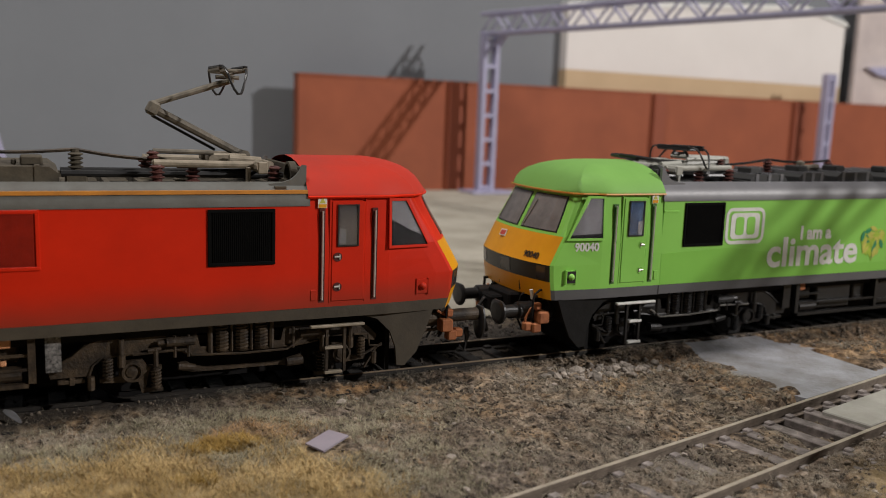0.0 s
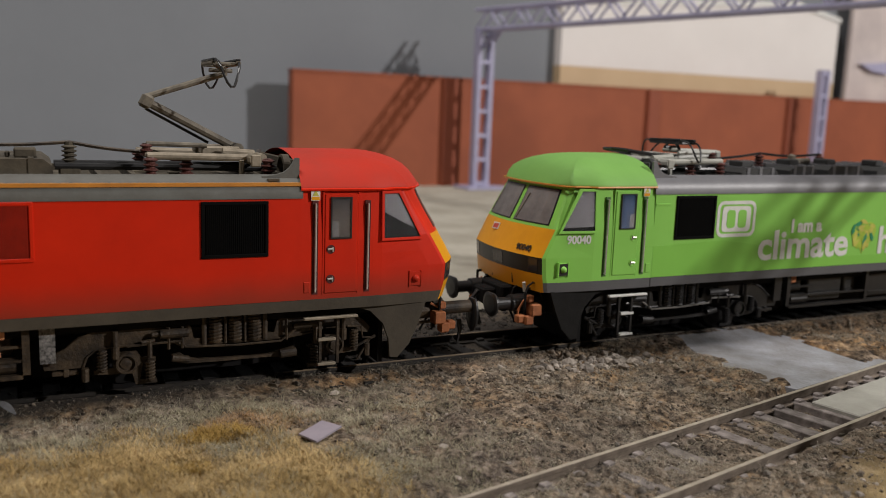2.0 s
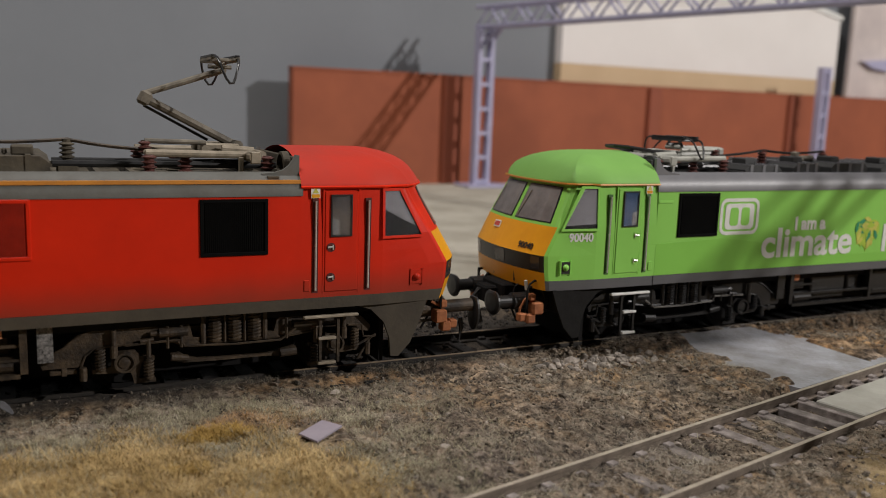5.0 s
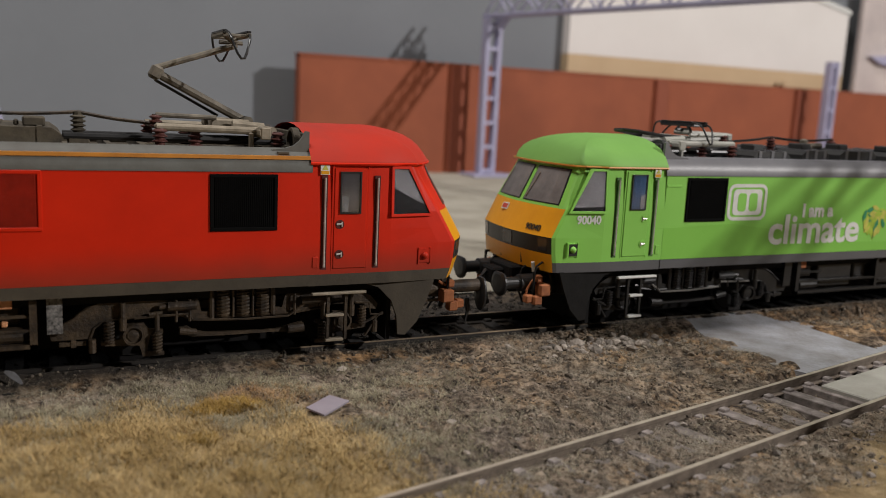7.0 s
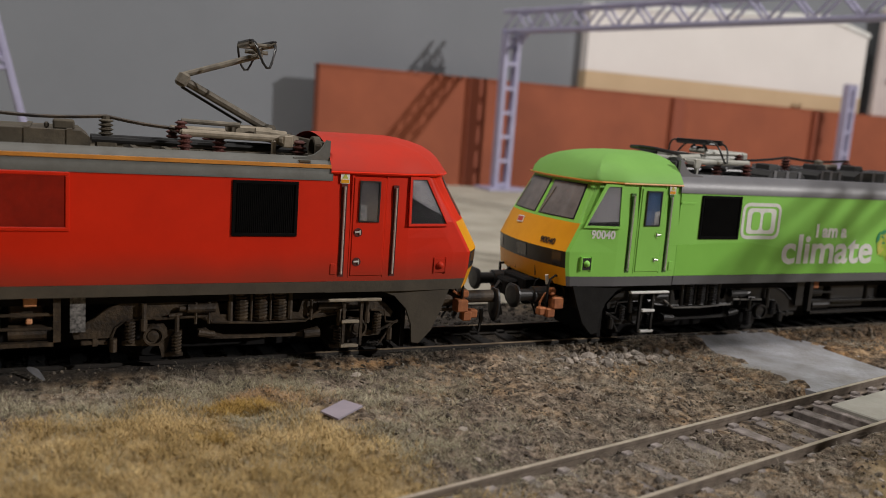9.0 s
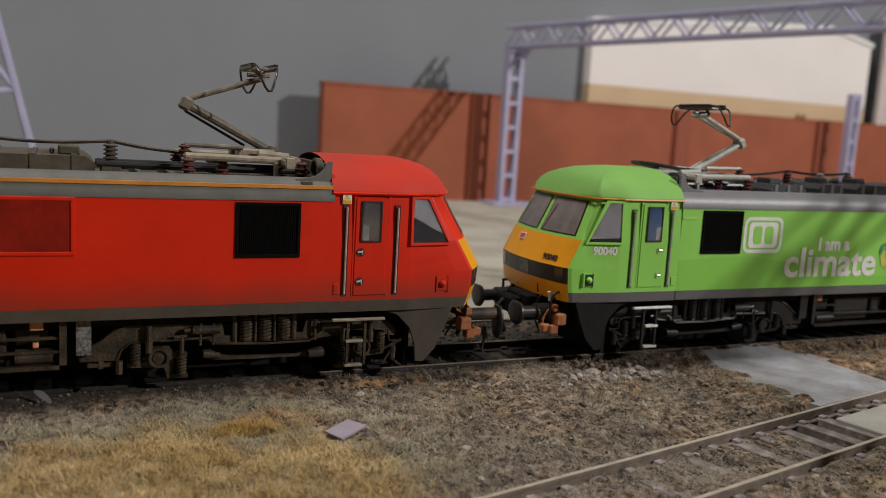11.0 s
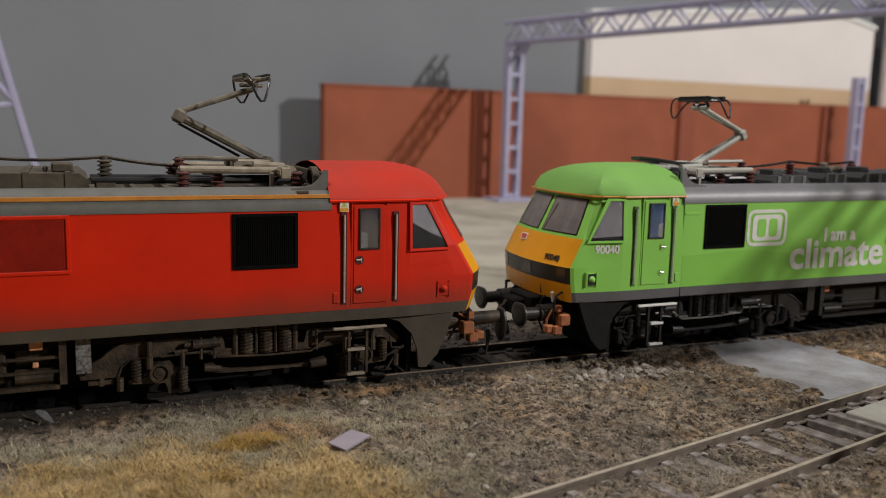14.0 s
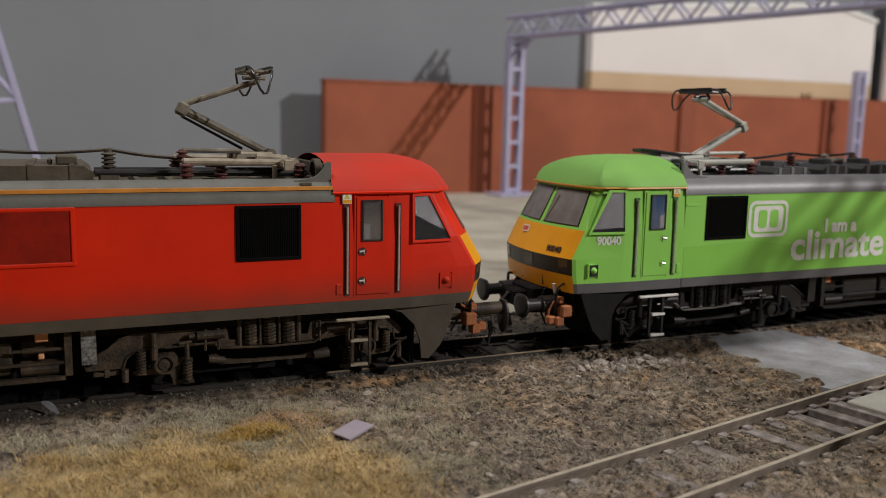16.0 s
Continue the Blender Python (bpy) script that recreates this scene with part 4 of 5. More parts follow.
    for k in range(1, 3):
        grille(78.2 + (k - 1) * 22 + (60 if m > 0 else 0), 78.2 + 14 + (k - 1) * 22 + (60 if m > 0 else 0), 28.4, 39.3, paint, SLATRED if m < 0 else DEEPGREEN, 34)
    part("roof_vent", B(((33.2, 0.75, 42.75), (35.6, 1.5, 43.3)) if m < 0 else ((29.1, -0.15, 36.4), (33.7, 0.3, 37.1)), bevel=0.1), well if m < 0 else paint, lo)
    # hazard label
    wl = part("hazard_label", B(((25.0, -0.16, 38.9), (26.9, 0.1, 41.2))), WHITE, lo, "small yellow and white hazard label")
    part("symbol", prism(bmesh.new(), [P(25.3, 0, 39.9)[::2], P(26.6, 0, 39.9)[::2], P(25.95, 0, 41.0)[::2]], -18.22, -18.1), LEAF3, wl)
    part("strip", B(((25.1, -0.2, 39.0), (26.8, -0.1, 39.7))), YELLOW, wl)

    # nose valance, buffers, coupling
    for c_off in (0,):
        for v0 in (0.9, 34.3):
            bm = bmesh.new()
            prism(bm, [P(c, 0, z)[::2] for c, z in ((-0.2, 15.9), (17, 15.9), (13, 14.6), (10.0, 11.6), (8.6, 8.0), (8.2, 3.8), (6.4, 3.6), (3.6, 6.5), (1.6, 11.0))], v0 - 18, v0 + 0.8 - 18)
            part("valance", bm, MATTBLACK if m > 0 else sole, lo, "deep nose valance")
        # added black sheet: the shade behind the valance made solid
        part("nose_shade_screen", B(((9.4, 2.6, 2.4), (10.4, 33.4, 13.8))), VOID, lo)
        bm = B(((1.4, 1.7, 10.0), (2.6, 34.3, 15.9)), bevel=0.3)
        part("buffer_beam", bm, MATTBLACK, lo)
    for v in (7.5, 28.5):
        bm = bmesh.new()
        lathe(bm, P(1.5, v, 12.4), [(2.6, 0), (2.6, -m * 1.0), (2.1, -m * 1.2), (2.1, -m * 9.0), (1.5, -m * 9.2), (1.5, -m * (16.2 if m < 0 else 13.4))], 18, "x")
        bf = part("buffer", bm, under if v < 18 else BLACK, lo, "round buffer", smooth=False)
        bm = bmesh.new()
        out, big, mid, wide = (-14.9, 4.4, 10.6, 0.62) if m < 0 else (-12.0, 3.1, 12.6, 1.15)
        lathe(bm, P(out, v, mid), [(1.6, 0), (big - 0.5, -m * 0.25), (big, -m * 0.5), (big, -m * 0.95), (big - 0.9, -m * 1.25), (0.2, -m * 1.4)], 24, "x")
        for q in bm.verts:
            q.co.y = (v - 18) + (q.co.y - v + 18) * wide
            q.co.z = min(q.co.z, mid + big * 0.84)
        part("buffer_head", bm, BLACK, bf)
    for c, v, z, s in ((-2.9, 4.2, 11.2, 1.45), (-4.5, 4.4, 8.7, 1.15), (-6.5, 4.9, 9.0, 1.0), (-4.0, 4.7, 13.8, 0.85), (-2.9, 31.8, 11.2, 1.45), (-4.9, 31.2, 8.9, 1.2)):
        c += -2.0 if m < 0 else 0.4
        part("jumper_box", B(((c - s, v - s, z - s), (c + s, v + s, z + s)), bevel=0.3), RUST, lo, "rust-orange jumper socket")
    for v in (5.6, 30.4):
        part("socket_bracket", B(((-4.6, v - 0.3, 8.4), (-4.0, v + 0.3, 16.4)), ((-4.6, v - 0.3, 15.8), (1.6, v + 0.3, 16.4)), ((-4.6, v - 0.25, 9.6), (1.6, v + 0.25, 10.2)), bevel=0.08), under, lo)
        part("socket_cable", pipe(bmesh.new(), [P(-3.2, v - 0.6, 14.4), P(-5.4, v - 0.8, 13.2), P(-6.4, v - 0.4, 11.0), P(-6.4, v - 0.2, 9.6)], 0.3), RUST, lo, "orange jumper cable")
    for v, zc in ((4.0, 17.2), (10.5, 15.5), (25.5, 15.5)):
        part("air_pipe", pipe(bmesh.new(), [P(0.8, v, zc), P(-3.4, v, zc + 0.7), P(-4.8, v, zc - 0.2), P(-5.2, v, zc - 1.6), P(-5.2, v + 0.4, zc - 6), P(-3.6, v + 0.8, zc - 9)], 0.28), MATTBLACK, lo, "brake pipe")
    part("pipe_cock", rods((P(-4.9, 5.0, 15.6), P(-5.3, 5.0, 17.9), 0.45)), WHITE, lo, "white tap on the brake pipe")
    cp = part("coupling", B(((-1, 16.8, 11.2), (2, 19.2, 13.6)), ((-9, 17.4, 11.8), (-1, 18.6, 13.0)), bevel=0.3), BLACK, lo, "black drawhook coupling")
    part("hook", pipe(bmesh.new(), [P(-9, 18, 12.4), P(-11, 18, 13.4), P(-12, 18, 12.0), P(-11.3, 18, 9.5), P(-10, 18, 5.0)], 0.7), BLACK, cp)
    if m < 0:
        part("drop_link", pipe(bmesh.new(), [P(-12.5, 8.4, 9.2), P(-12.9, 8.4, 6.5), P(-12.2, 8.4, 3.4), P(-10.6, 8.4, 4.6)], 0.55), BLACK, lo)
    if m > 0:
        part("coupler_head", B(((-7.0, 12.5, 9.0), (-1, 23.5, 15.6)), ((-10.5, 15, 10.5), (-7.0, 21, 14.6)), bevel=0.5), VOID, lo, "black coupler block")
        for v in (22, 12):
            part("lamp_iron", rods((P(-4.3, v, 16.5), P(-4.6, v, 20.8), 0.22)), BLACK, lo)

    # bogies
    for bc in (41.7, LONG - 41.7):
        bo = make_bogie(P, bc, under, lo)
        for ax in (-21.2, 21.2):
            c = bc + ax
            for v in (9.6, 25.4):
                bm = bmesh.new()
                lathe(bm, P(c, v, 7.25), [(2.0, -0.6), (5.9, -0.6), (6.2, -0.2), (7.2, -0.2), (7.2, 1.8), (7.7, 2.2), (7.7, 2.8), (2, 2.8)] if v < 18 else [(2.0, 0.6), (5.9, 0.6), (6.2, 0.2), (7.2, 0.2), (7.2, -1.8), (7.7, -2.2), (7.7, -2.8), (2, -2.8)], 28, "y")
                # wheels coloured near-black for the shade they stand in
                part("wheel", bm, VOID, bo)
        for v in (3.6, 32.4):
            for k in (-4, 0, 4):
                part("coil_spring", coil(bmesh.new(), P(bc + k, v, 9.7), 1.25, 0.36, 8, 5.8), under, bo)
                part("spring_core", rods((P(bc + k, v, 9.7), P(bc + k, v, 15.5), 0.8)), under, bo)
            for ax in (-21.2, 21.2):
                for k in (-4.4, 4.4):
                    low = 3.4 if k * ax < 0 else 6.1
                    vv = v + (-0.9 if v < 18 else 0.9)
                    part("axle_spring", coil(bmesh.new(), P(bc + ax + k, vv, low), 0.82, 0.27, 6, 3.9), under, bo)
                    part("spring_core", rods((P(bc + ax + k, vv, low), P(bc + ax + k, vv, low + 4.2), 0.62)), under, bo)
            for ax in (-21.2, 21.2):
                bm = bmesh.new()
                near = -1 if v < 18 else 1
                lathe(bm, P(bc + ax, v + near * 0.6, 7.25), [(2.15, -near * 1.2), (2.15, near * 0.6), (1.95, near * 1.0), (1.6, near * 1.0), (1.5, near * 0.4), (1.2, near * 0.35), (1.1, near * 0.6), (0.2, near * 0.7)], 20, "y")
                part("axle_box", bm, under, bo)
    # cab steps with white treads
    for far in (False, True):
        cc = (lambda c: LONG - c) if far else (lambda c: c)
        st = part("cab_steps", B(((cc(24.6), 0.6, 3.8), (cc(24.0), 1.3, 14.2)), ((cc(20.7), 0.6, 3.8), (cc(20.1), 1.3, 14.2)), ((cc(24.0), 1.6, 3.4), (cc(20.7), 2.6, 3.9)), ((cc(24.0), 1.6, 8.7), (cc(20.7), 2.6, 9.2))), under, lo, "footsteps below the cab door")
        part("tread", B(((cc(24.9 if m < 0 else 25.0), 0.3, 3.5), (cc(20.9), 1.5, 4.15)), bevel=0.12), WHITE if m > 0 else BONE, st)
        part("tread", B(((cc(24.9), 0.3, 8.85), (cc(20.9), 1.5, 9.5)), bevel=0.12), WHITE if m > 0 else BONE, st)
        part("tread", B(((cc(28.2), -0.5, 13.8), (cc(16.3), 0.6, 14.35)), bevel=0.12), WHITE if m > 0 else BONE, st, "white top step")
    # equipment between the bogies
    under_gear(P, B, lo, m, under)
    # bogie-end filter, pale
    part("mesh_panel", B(((75.3, 2.2, 8.6), (78.0, 3.0, 16.0))), SILVERDUST if m < 0 else under, lo, "speckled silver mesh panel")
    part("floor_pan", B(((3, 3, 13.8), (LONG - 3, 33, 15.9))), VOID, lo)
    # black fillers added to close the gaps and stand for under-body shade
    part("inner_shade_screen", B(((66, 12, 3.0), (LONG - 66, 24, 13.8))), VOID, lo)
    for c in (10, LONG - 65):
        part("shade_filler", B(((c, 12.6, 1.6), (c + 55, 23.4, 13.7))), VOID, lo)
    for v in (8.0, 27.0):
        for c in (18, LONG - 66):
            part("bogie_shade_sheet", B(((c, v, 8.6), (c + 48, v + 1.0, 13.7))), VOID, lo)
    roof_gear(P, B, lo, m, well)
    return lo, P


DUSTRED = mat("dusted_red_paint", (0.52, 0.032, 0.016), (0.40, 0.040, 0.026), rough=0.6, scale=45, spec=0.18)
# body paints darkened for the shade inside recesses
REDSHADE = mat("shaded_red_recess", (0.11, 0.010, 0.006), (0.07, 0.008, 0.005), rough=0.7, scale=300)
GREENSHADE = mat("shaded_green_recess", (0.05, 0.15, 0.025), (0.04, 0.11, 0.02), rough=0.6, scale=300)
# darker red than the sides, for grille slats and backing
SLATRED = mat("dark_red_slats", (0.42, 0.022, 0.008), (0.26, 0.014, 0.006), rough=0.6, scale=300, spec=0.2)
CLEAR = mat("clear_glazing", (0.95, 0.95, 0.97), (0.9, 0.9, 0.92), rough=0.04, scale=80)
CLEAR.node_tree.nodes["Principled BSDF"].inputs["Transmission Weight"].default_value = 1.0
CLEAR.node_tree.nodes["Principled BSDF"].inputs["IOR"].default_value = 1.35
# grey for the flat sheets that stand in for the shaded cab
INSIDE = mat("dim_interior_tint", (0.12, 0.115, 0.118), (0.08, 0.076, 0.08), rough=0.6, scale=90)
# opaque pane: the lit cab behind it is put into this grey
SCREEN = mat("windscreen_glazing", (0.23, 0.21, 0.20), (0.12, 0.108, 0.105), rough=0.07, scale=90, spec=0.6)
# near-black with the under-body shade put into the colour
VOID = mat("shaded_black", (0.004, 0.004, 0.004), (0.006, 0.005, 0.005), rough=0.8, scale=300, spec=0.2)
PALESTEEL = mat("bright_steel", (0.62, 0.60, 0.56), (0.45, 0.43, 0.40), rough=0.35, metal=0.3, scale=500)
LAMPGREY = mat("lamp_glass_grey", (0.22, 0.21, 0.20), (0.17, 0.16, 0.15), rough=0.15, scale=300)
# dark brown ballast, each stone a little different in tone
DARKSTONE = mat("dark_ballast", (0.045, 0.036, 0.028), (0.016, 0.013, 0.011), rough=0.85, scale=300, island=0.6)
GRIT = mat("soil_grit", (0.27, 0.222, 0.168), (0.085, 0.065, 0.047), rough=0.95, scale=300, bump=0.3, island=0.65)
SILVERDUST = mat("speckled_silver", (0.27, 0.26, 0.25), (0.03, 0.03, 0.03), rough=0.6, scale=1500, mix=0.5)


def make_bogie(P, bc, under, lo):
    bo = part("bogie", boxes((P(bc - 13, 6, 9.4), P(bc + 13, 30, 12.6))), under, lo, "bogie with side frames and brake gear")
    turn = 1 if bc < LONG / 2 else -1

    def Q(c, v, z):
        """c runs from the outer axle (-21.2) to the inner one (21.2)."""
        return P(bc + turn * c, v, z)

    def bar(a, b, r, n=8, name="brake_linkage"):
        part(name, rods((Q(*a), Q(*b), r), n=n), under, bo)

    def plate(name, outline, v0, v1):
        return part(name, prism(bmesh.new(), [Q(c, 0, z)[::2] for c, z in outline], v0 - 18, v1 - 18), under, bo)

    beam = [(35.6, 6.9), (35.9, 8.0), (35.4, 9.4), (33.8, 10.0), (32.2, 10.8), (30.9, 12.0), (29.5, 13.0), (27.6, 13.8), (25.4, 14.2), (10.0, 14.6), (8.8, 13.6), (8.2, 10.9), (-8.2, 10.9), (-8.8, 13.4), (-10.0, 14.3), (-22, 14.3), (-25.4, 13.6), (-28.0, 12.2), (-29.6, 10.4), (-29.2, 9.2),
            (-26.6, 9.7), (-25.2, 11.0), (-18.4, 11.0), (-16.4, 10.2), (-10.5, 9.5), (10.5, 9.5), (12.0, 10.7), (18.0, 10.9), (24.0, 10.6), (26.6, 10.1), (28.0, 9.0), (28.8, 6.9)]
    for v0, v1, out in ((3.4, 5.6, -1), (30.4, 32.6, 1)):
        plate("side_frame", beam, v0, v1)
        face = v0 if out < 0 else v1
        near = face + out * 0.9

        def rib(pts, r=0.28, name="frame_rib"):
            part(name, pipe(bmesh.new(), [Q(c, face + out * 0.05, z) for c, z in pts], r, 5), under, bo)

        # raised edges of the pressed frame
        rib([(35.4, 9.3), (33.6, 9.9), (32.0, 10.7), (30.6, 11.9), (29.2, 12.8), (27.4, 13.6), (25.2, 14.0), (10.2, 14.4)])
        rib([(28.9, 7.0), (28.2, 8.9), (26.8, 10.0), (24.2, 10.5), (12.2, 10.6), (10.4, 9.6), (-10.4, 9.6), (-16.4, 10.3), (-18.6, 11.1), (-25.4, 11.1)])
        part("frame_foot", boxes((Q(29.6, face - 0.4, 5.7), Q(34.4, face + 0.6, 6.5)), (Q(31.4, face - 0.5, 5.4), Q(32.4, face + 0.7, 6.9)), bevel=0.12), under, bo)
        for c in (10.6, 13.2, -10.6):
            bar((c, near, 9.4), (c, near, 13.8), 0.32, 6, "bracket")
        for c in (-6.2, 6.2):
            bar((c, face, 9.6), (c, face, 15.6), 0.6, 8, "damper")
        for c in (-2, 2):
            bar((c, face + out * 0.4, 9.6), (c, face + out * 0.4, 15.6), 0.28, 6, "spring_rod")
        # brake cylinder and its rod
        bar((9.4, near, 12.6), (14.8, near, 12.6), 0.95, 12, "brake_cylinder")
        bar((14.8, near, 12.6), (16.4, near, 12.6), 0.55, 8, "brake_cylinder")
        bar((-12.0, near, 12.4), (-17.2, near, 12.4), 0.9, 12, "brake_cylinder")
        part("brake_pipe", pipe(bmesh.new(), [Q(21, near, 10.6), Q(16, near, 10.8), Q(10.8, near, 10.9), Q(10.0, near, 9.6), Q(0, near, 9.1), Q(-9.4, near, 9.2), Q(-11.0, near, 10.4), Q(-12.6, near, 11.4)], 0.26), DULLSTEEL if under is UNDER_G else under, bo, "thin brake pipe")
        # brake beam low between the axles
        plate("brake_beam", [(12.6, 8.0), (11.0, 8.2), (9.6, 7.2), (7.4, 6.7), (3.0, 6.5), (-6.8, 6.3), (-8.8, 6.8), (-12.4, 7.6), (-13.0, 6.6), (-11.6, 5.6), (-8.8, 5.6), (-7.0, 5.8), (3.0, 5.8), (7.6, 5.9), (10.2, 6.0), (12.4, 7.0)], face - 0.3, face + 0.5)
        bar((12.6, near, 7.5), (9.4, near, 7.0), 0.75, 10, "brake_block")
        bar((-12.6, near, 6.6), (-9.2, near, 6.4), 1.0, 10, "brake_block")
        for ax in (-21.2, 21.2):
            s = 1 if ax > 0 else -1
            bar((ax + s * 1.9, near, 8.8), (ax + s * 1.9, near, 13.8), 0.55, 10, "damper")
            bar((ax + s * 1.9, near, 8.4), (ax + s * 1.9, near, 10.8), 0.75, 10, "damper")
            bar((ax - s * 4.4, near, 8.0), (ax - s * 4.4, near, 11.6), 0.5, 8, "damper")
            bar((ax - s * 2.9, near, 11.2), (ax - s * 5.4, near, 11.4), 0.45, 8, "bracket")
            plate("axle_arm", [(ax + s * 2.2, 9.2), (ax - s * 2.0, 9.4), (ax - s * 3.0, 8.0), (ax - s * 5.6, 7.8), (ax - s * 5.6, 7.0), (ax - s * 3.2, 6.8), (ax - s * 2.6, 3.6), (ax - s * 5.8, 3.4), (ax - s * 5.8, 2.6), (ax - s * 1.8, 2.6), (ax - s * 1.2, 4.9), (ax + s * 1.4, 5.0), (ax + s * 5.8, 5.3), (ax + s * 5.8, 6.1), (ax + s * 2.4, 6.4)], face - 0.1, face + 0.8)
            bar((ax + s * 7.4, near, 4.4), (ax + s * 7.4, near, 7.0), 0.7, 8, "bracket")
        bar((-30.5, near, 8.6), (-25.5, near, 6.2), 0.32, 6)
        bar((-29.5, near, 8.4), (-26.4, near, 3.6), 0.32, 6)
        part("sand_pipe", pipe(bmesh.new(), [Q(-24.0, near, 11.2), Q(-27.2, near, 11.0), Q(-27.6, near, 8.4), Q(-30.4, near, 8.2)], 0.26), under, bo)
    return bo


def under_gear(P, B, lo, m, under):
    """Cases, cradles and pipes slung between the bogies."""
    k = 1 if m < 0 else 0
    cr = part("equipment_cradle", B(((79.6, 1.6, 6.2), (80.9, 3.0, 16)), ((79.6, 1.6, 6.2), (146, 3.0, 7.0)), ((145, 1.6, 6.2), (146.3, 3.0, 16)), ((112, 1.6, 7.0), (113, 3.0, 16)), ((80.9, 1.8, 9.4), (112, 2.6, 9.9))), under, lo, "frame of the underfloor equipment")
    for c0, c1, z0, z1, v in ((82.5, 88.5, 10.2, 15.6, 4.5), (90, 104, 7.4, 15.4, 3.6), (106, 111, 8.5, 15.4, 4.4), (114.5, 132, 7.4, 15.2, 3.2), (134, 143.5, 7.6, 15.3, 3.8)):
        cs = part("equipment_case", B(((c0, v, z0), (c1, 32, z1)), bevel=0.4), under, lo)
        part("lid_rib", B(((c0 + 1, v - 0.3, z0 + 1), (c1 - 1, v, z0 + 1.5)), ((c0 + 1, v - 0.3, z1 - 1.6), (c1 - 1, v, z1 - 1.1))), under, cs)
    bm = bmesh.new()
    rod(bm, P(82, 3.4, 8.6), P(88.5, 3.4, 8.6), 1.5, 12)
    rod(bm, P(81, 2.4, 12.2), P(90, 2.4, 12.2), 0.35, 6)
    part("air_reservoir", bm, under, lo)
    for c, z, r in (((84.8, 14.8, 1.05), (85.0, 10.9, 0.5)) if m < 0 else ((82.6, 14.4, 1.0),)):
        part("orange_valve", B(((c - r * 1.1, 2.2, z - r), (c + r * 1.1, 3.6, z + r)), bevel=0.2), RUST if m > 0 else ORANGEPALE, lo, "small orange valve box")


DULLSTEEL = mat("dull_bare_steel", (0.26, 0.25, 0.23), (0.17, 0.16, 0.15), rough=0.4, metal=0.2, scale=400)
ORANGEPALE = mat("pale_orange_paint", (0.62, 0.30, 0.15), (0.5, 0.22, 0.1), rough=0.6, scale=400)


def roof_gear(P, B, lo, m, well):
    """Fixed roof equipment: insulators, busbar, pantograph frame, cooler housings."""
    tint = BONE if m < 0 else PALE
    fr = part("pantograph_frame", bmesh.new(), tint, lo, "pale pantograph base frame")
    me = rods((P(57.6, 8.5, 47.2), P(35.5, 8.5, 46.9), 0.75), (P(57.6, 27.5, 47.2), P(35.5, 27.5, 46.9), 0.75), (P(57.2, 8.5, 47.2), P(57.2, 27.5, 47.2), 0.6), (P(37.0, 4.8, 46.7), P(37.0, 31.2, 46.7), 1.25), (P(34.5, 9, 47.0), P(34.5, 27, 47.0), 0.8), (P(42.5, 11, 48.0), P(36.0, 11, 47.6), 0.9), (P(42.5, 25, 48.0), P(36.0, 25, 47.6), 0.9), n=10)
    me.to_mesh(fr.data)
    me.free()
    fr.data.transform(Matrix.Scale(MM, 4))
    part("spring_box", B(((38.5, 12.5, 47.3), (46.5, 16, 49.0)), ((38.5, 20, 47.3), (46.5, 23.5, 49.0)), bevel=0.3), tint, fr)
    part("rest_bar", rods((P(57.3, 12, 49.4), P(45.5, 12, 49.2), 0.5), (P(57.3, 12, 47.2), P(57.3, 12, 49.5), 0.7)), ARMDARK if m < 0 else PALE, fr)
    part("bracket", B(((38.8, 7.2, 42.6), (39.8, 8.2, 46.6)), ((36.0, 4.6, 45.4), (38.0, 5.6, 47.8)), bevel=0.2), tint, fr)
    if m > 0:
        part("nose_horn", pipe(bmesh.new(), [P(44, 12, 48.4), P(36, 12, 48.7), P(29.2, 13, 49.6), P(28.2, 18, 49.8), P(29.2, 23, 49.6), P(36, 24, 48.7), P(44, 24, 48.4)], 0.5), BLACK, fr, "black head rest")
    for c, v in ((57.0, 8.2), (49.7, 11.5), (34.0, 7.2), (57.0, 27.8), (49.7, 24.5), (34.0, 28.8)):
        bm = bmesh.new()
        ridged(bm, P(c, v, 43.0), 1.45, 3.9, 4)
        part("insulator", bm, MAROON, lo, "ribbed maroon insulator")
        part("insulator_foot", B(((c - 1.8, v - 1.6, 42.3), (c + 1.8, v + 1.6, 43.0)), bevel=0.2), well, lo)
    bm = bmesh.new()
    ridged(bm, P(57.3, 12.0, 46.8), 1.25, 2.6, 3)
    part("insulator", bm, MAROON, lo)
    for c in (71.3, 96.0) if m < 0 else (78.6, 103.0):
        bm = bmesh.new()
        ridged(bm, P(c, 15.5, 44.6), 1.4, 4.2, 5)
        rod(bm, P(c, 15.5, 48.8), P(c, 15.5, 49.4), 0.8, 8)
        part("insulator", bm, WELL_R if m < 0 else MAROON, lo, "ribbed cable insulator")
        part("insulator_foot", B(((c - 2, 13.5, 42.3), (c + 2, 17.5, 44.6)), bevel=0.3), well, lo)
    ci = 71.3 if m < 0 else 78.6
    pts = [P(57.8, 12.6, 47.6)] + [P(57.8 + (ci - 57.8) * k / 6, 12.6 + 2.9 * k / 6, 47.6 + 1.7 * (k / 6) ** 0.8 - 0.35 * math.sin(math.pi * k / 6)) for k in range(1, 7)]
    pts += [P(ci + (24.5) * k / 8, 15.5, 49.3 - 0.7 * math.sin(math.pi * k / 8)) for k in range(1, 9)]
    part("roof_cable", pipe(bmesh.new(), pts, 0.36), BLACK if m > 0 else UNDER_R, lo, "dark high-voltage cable")
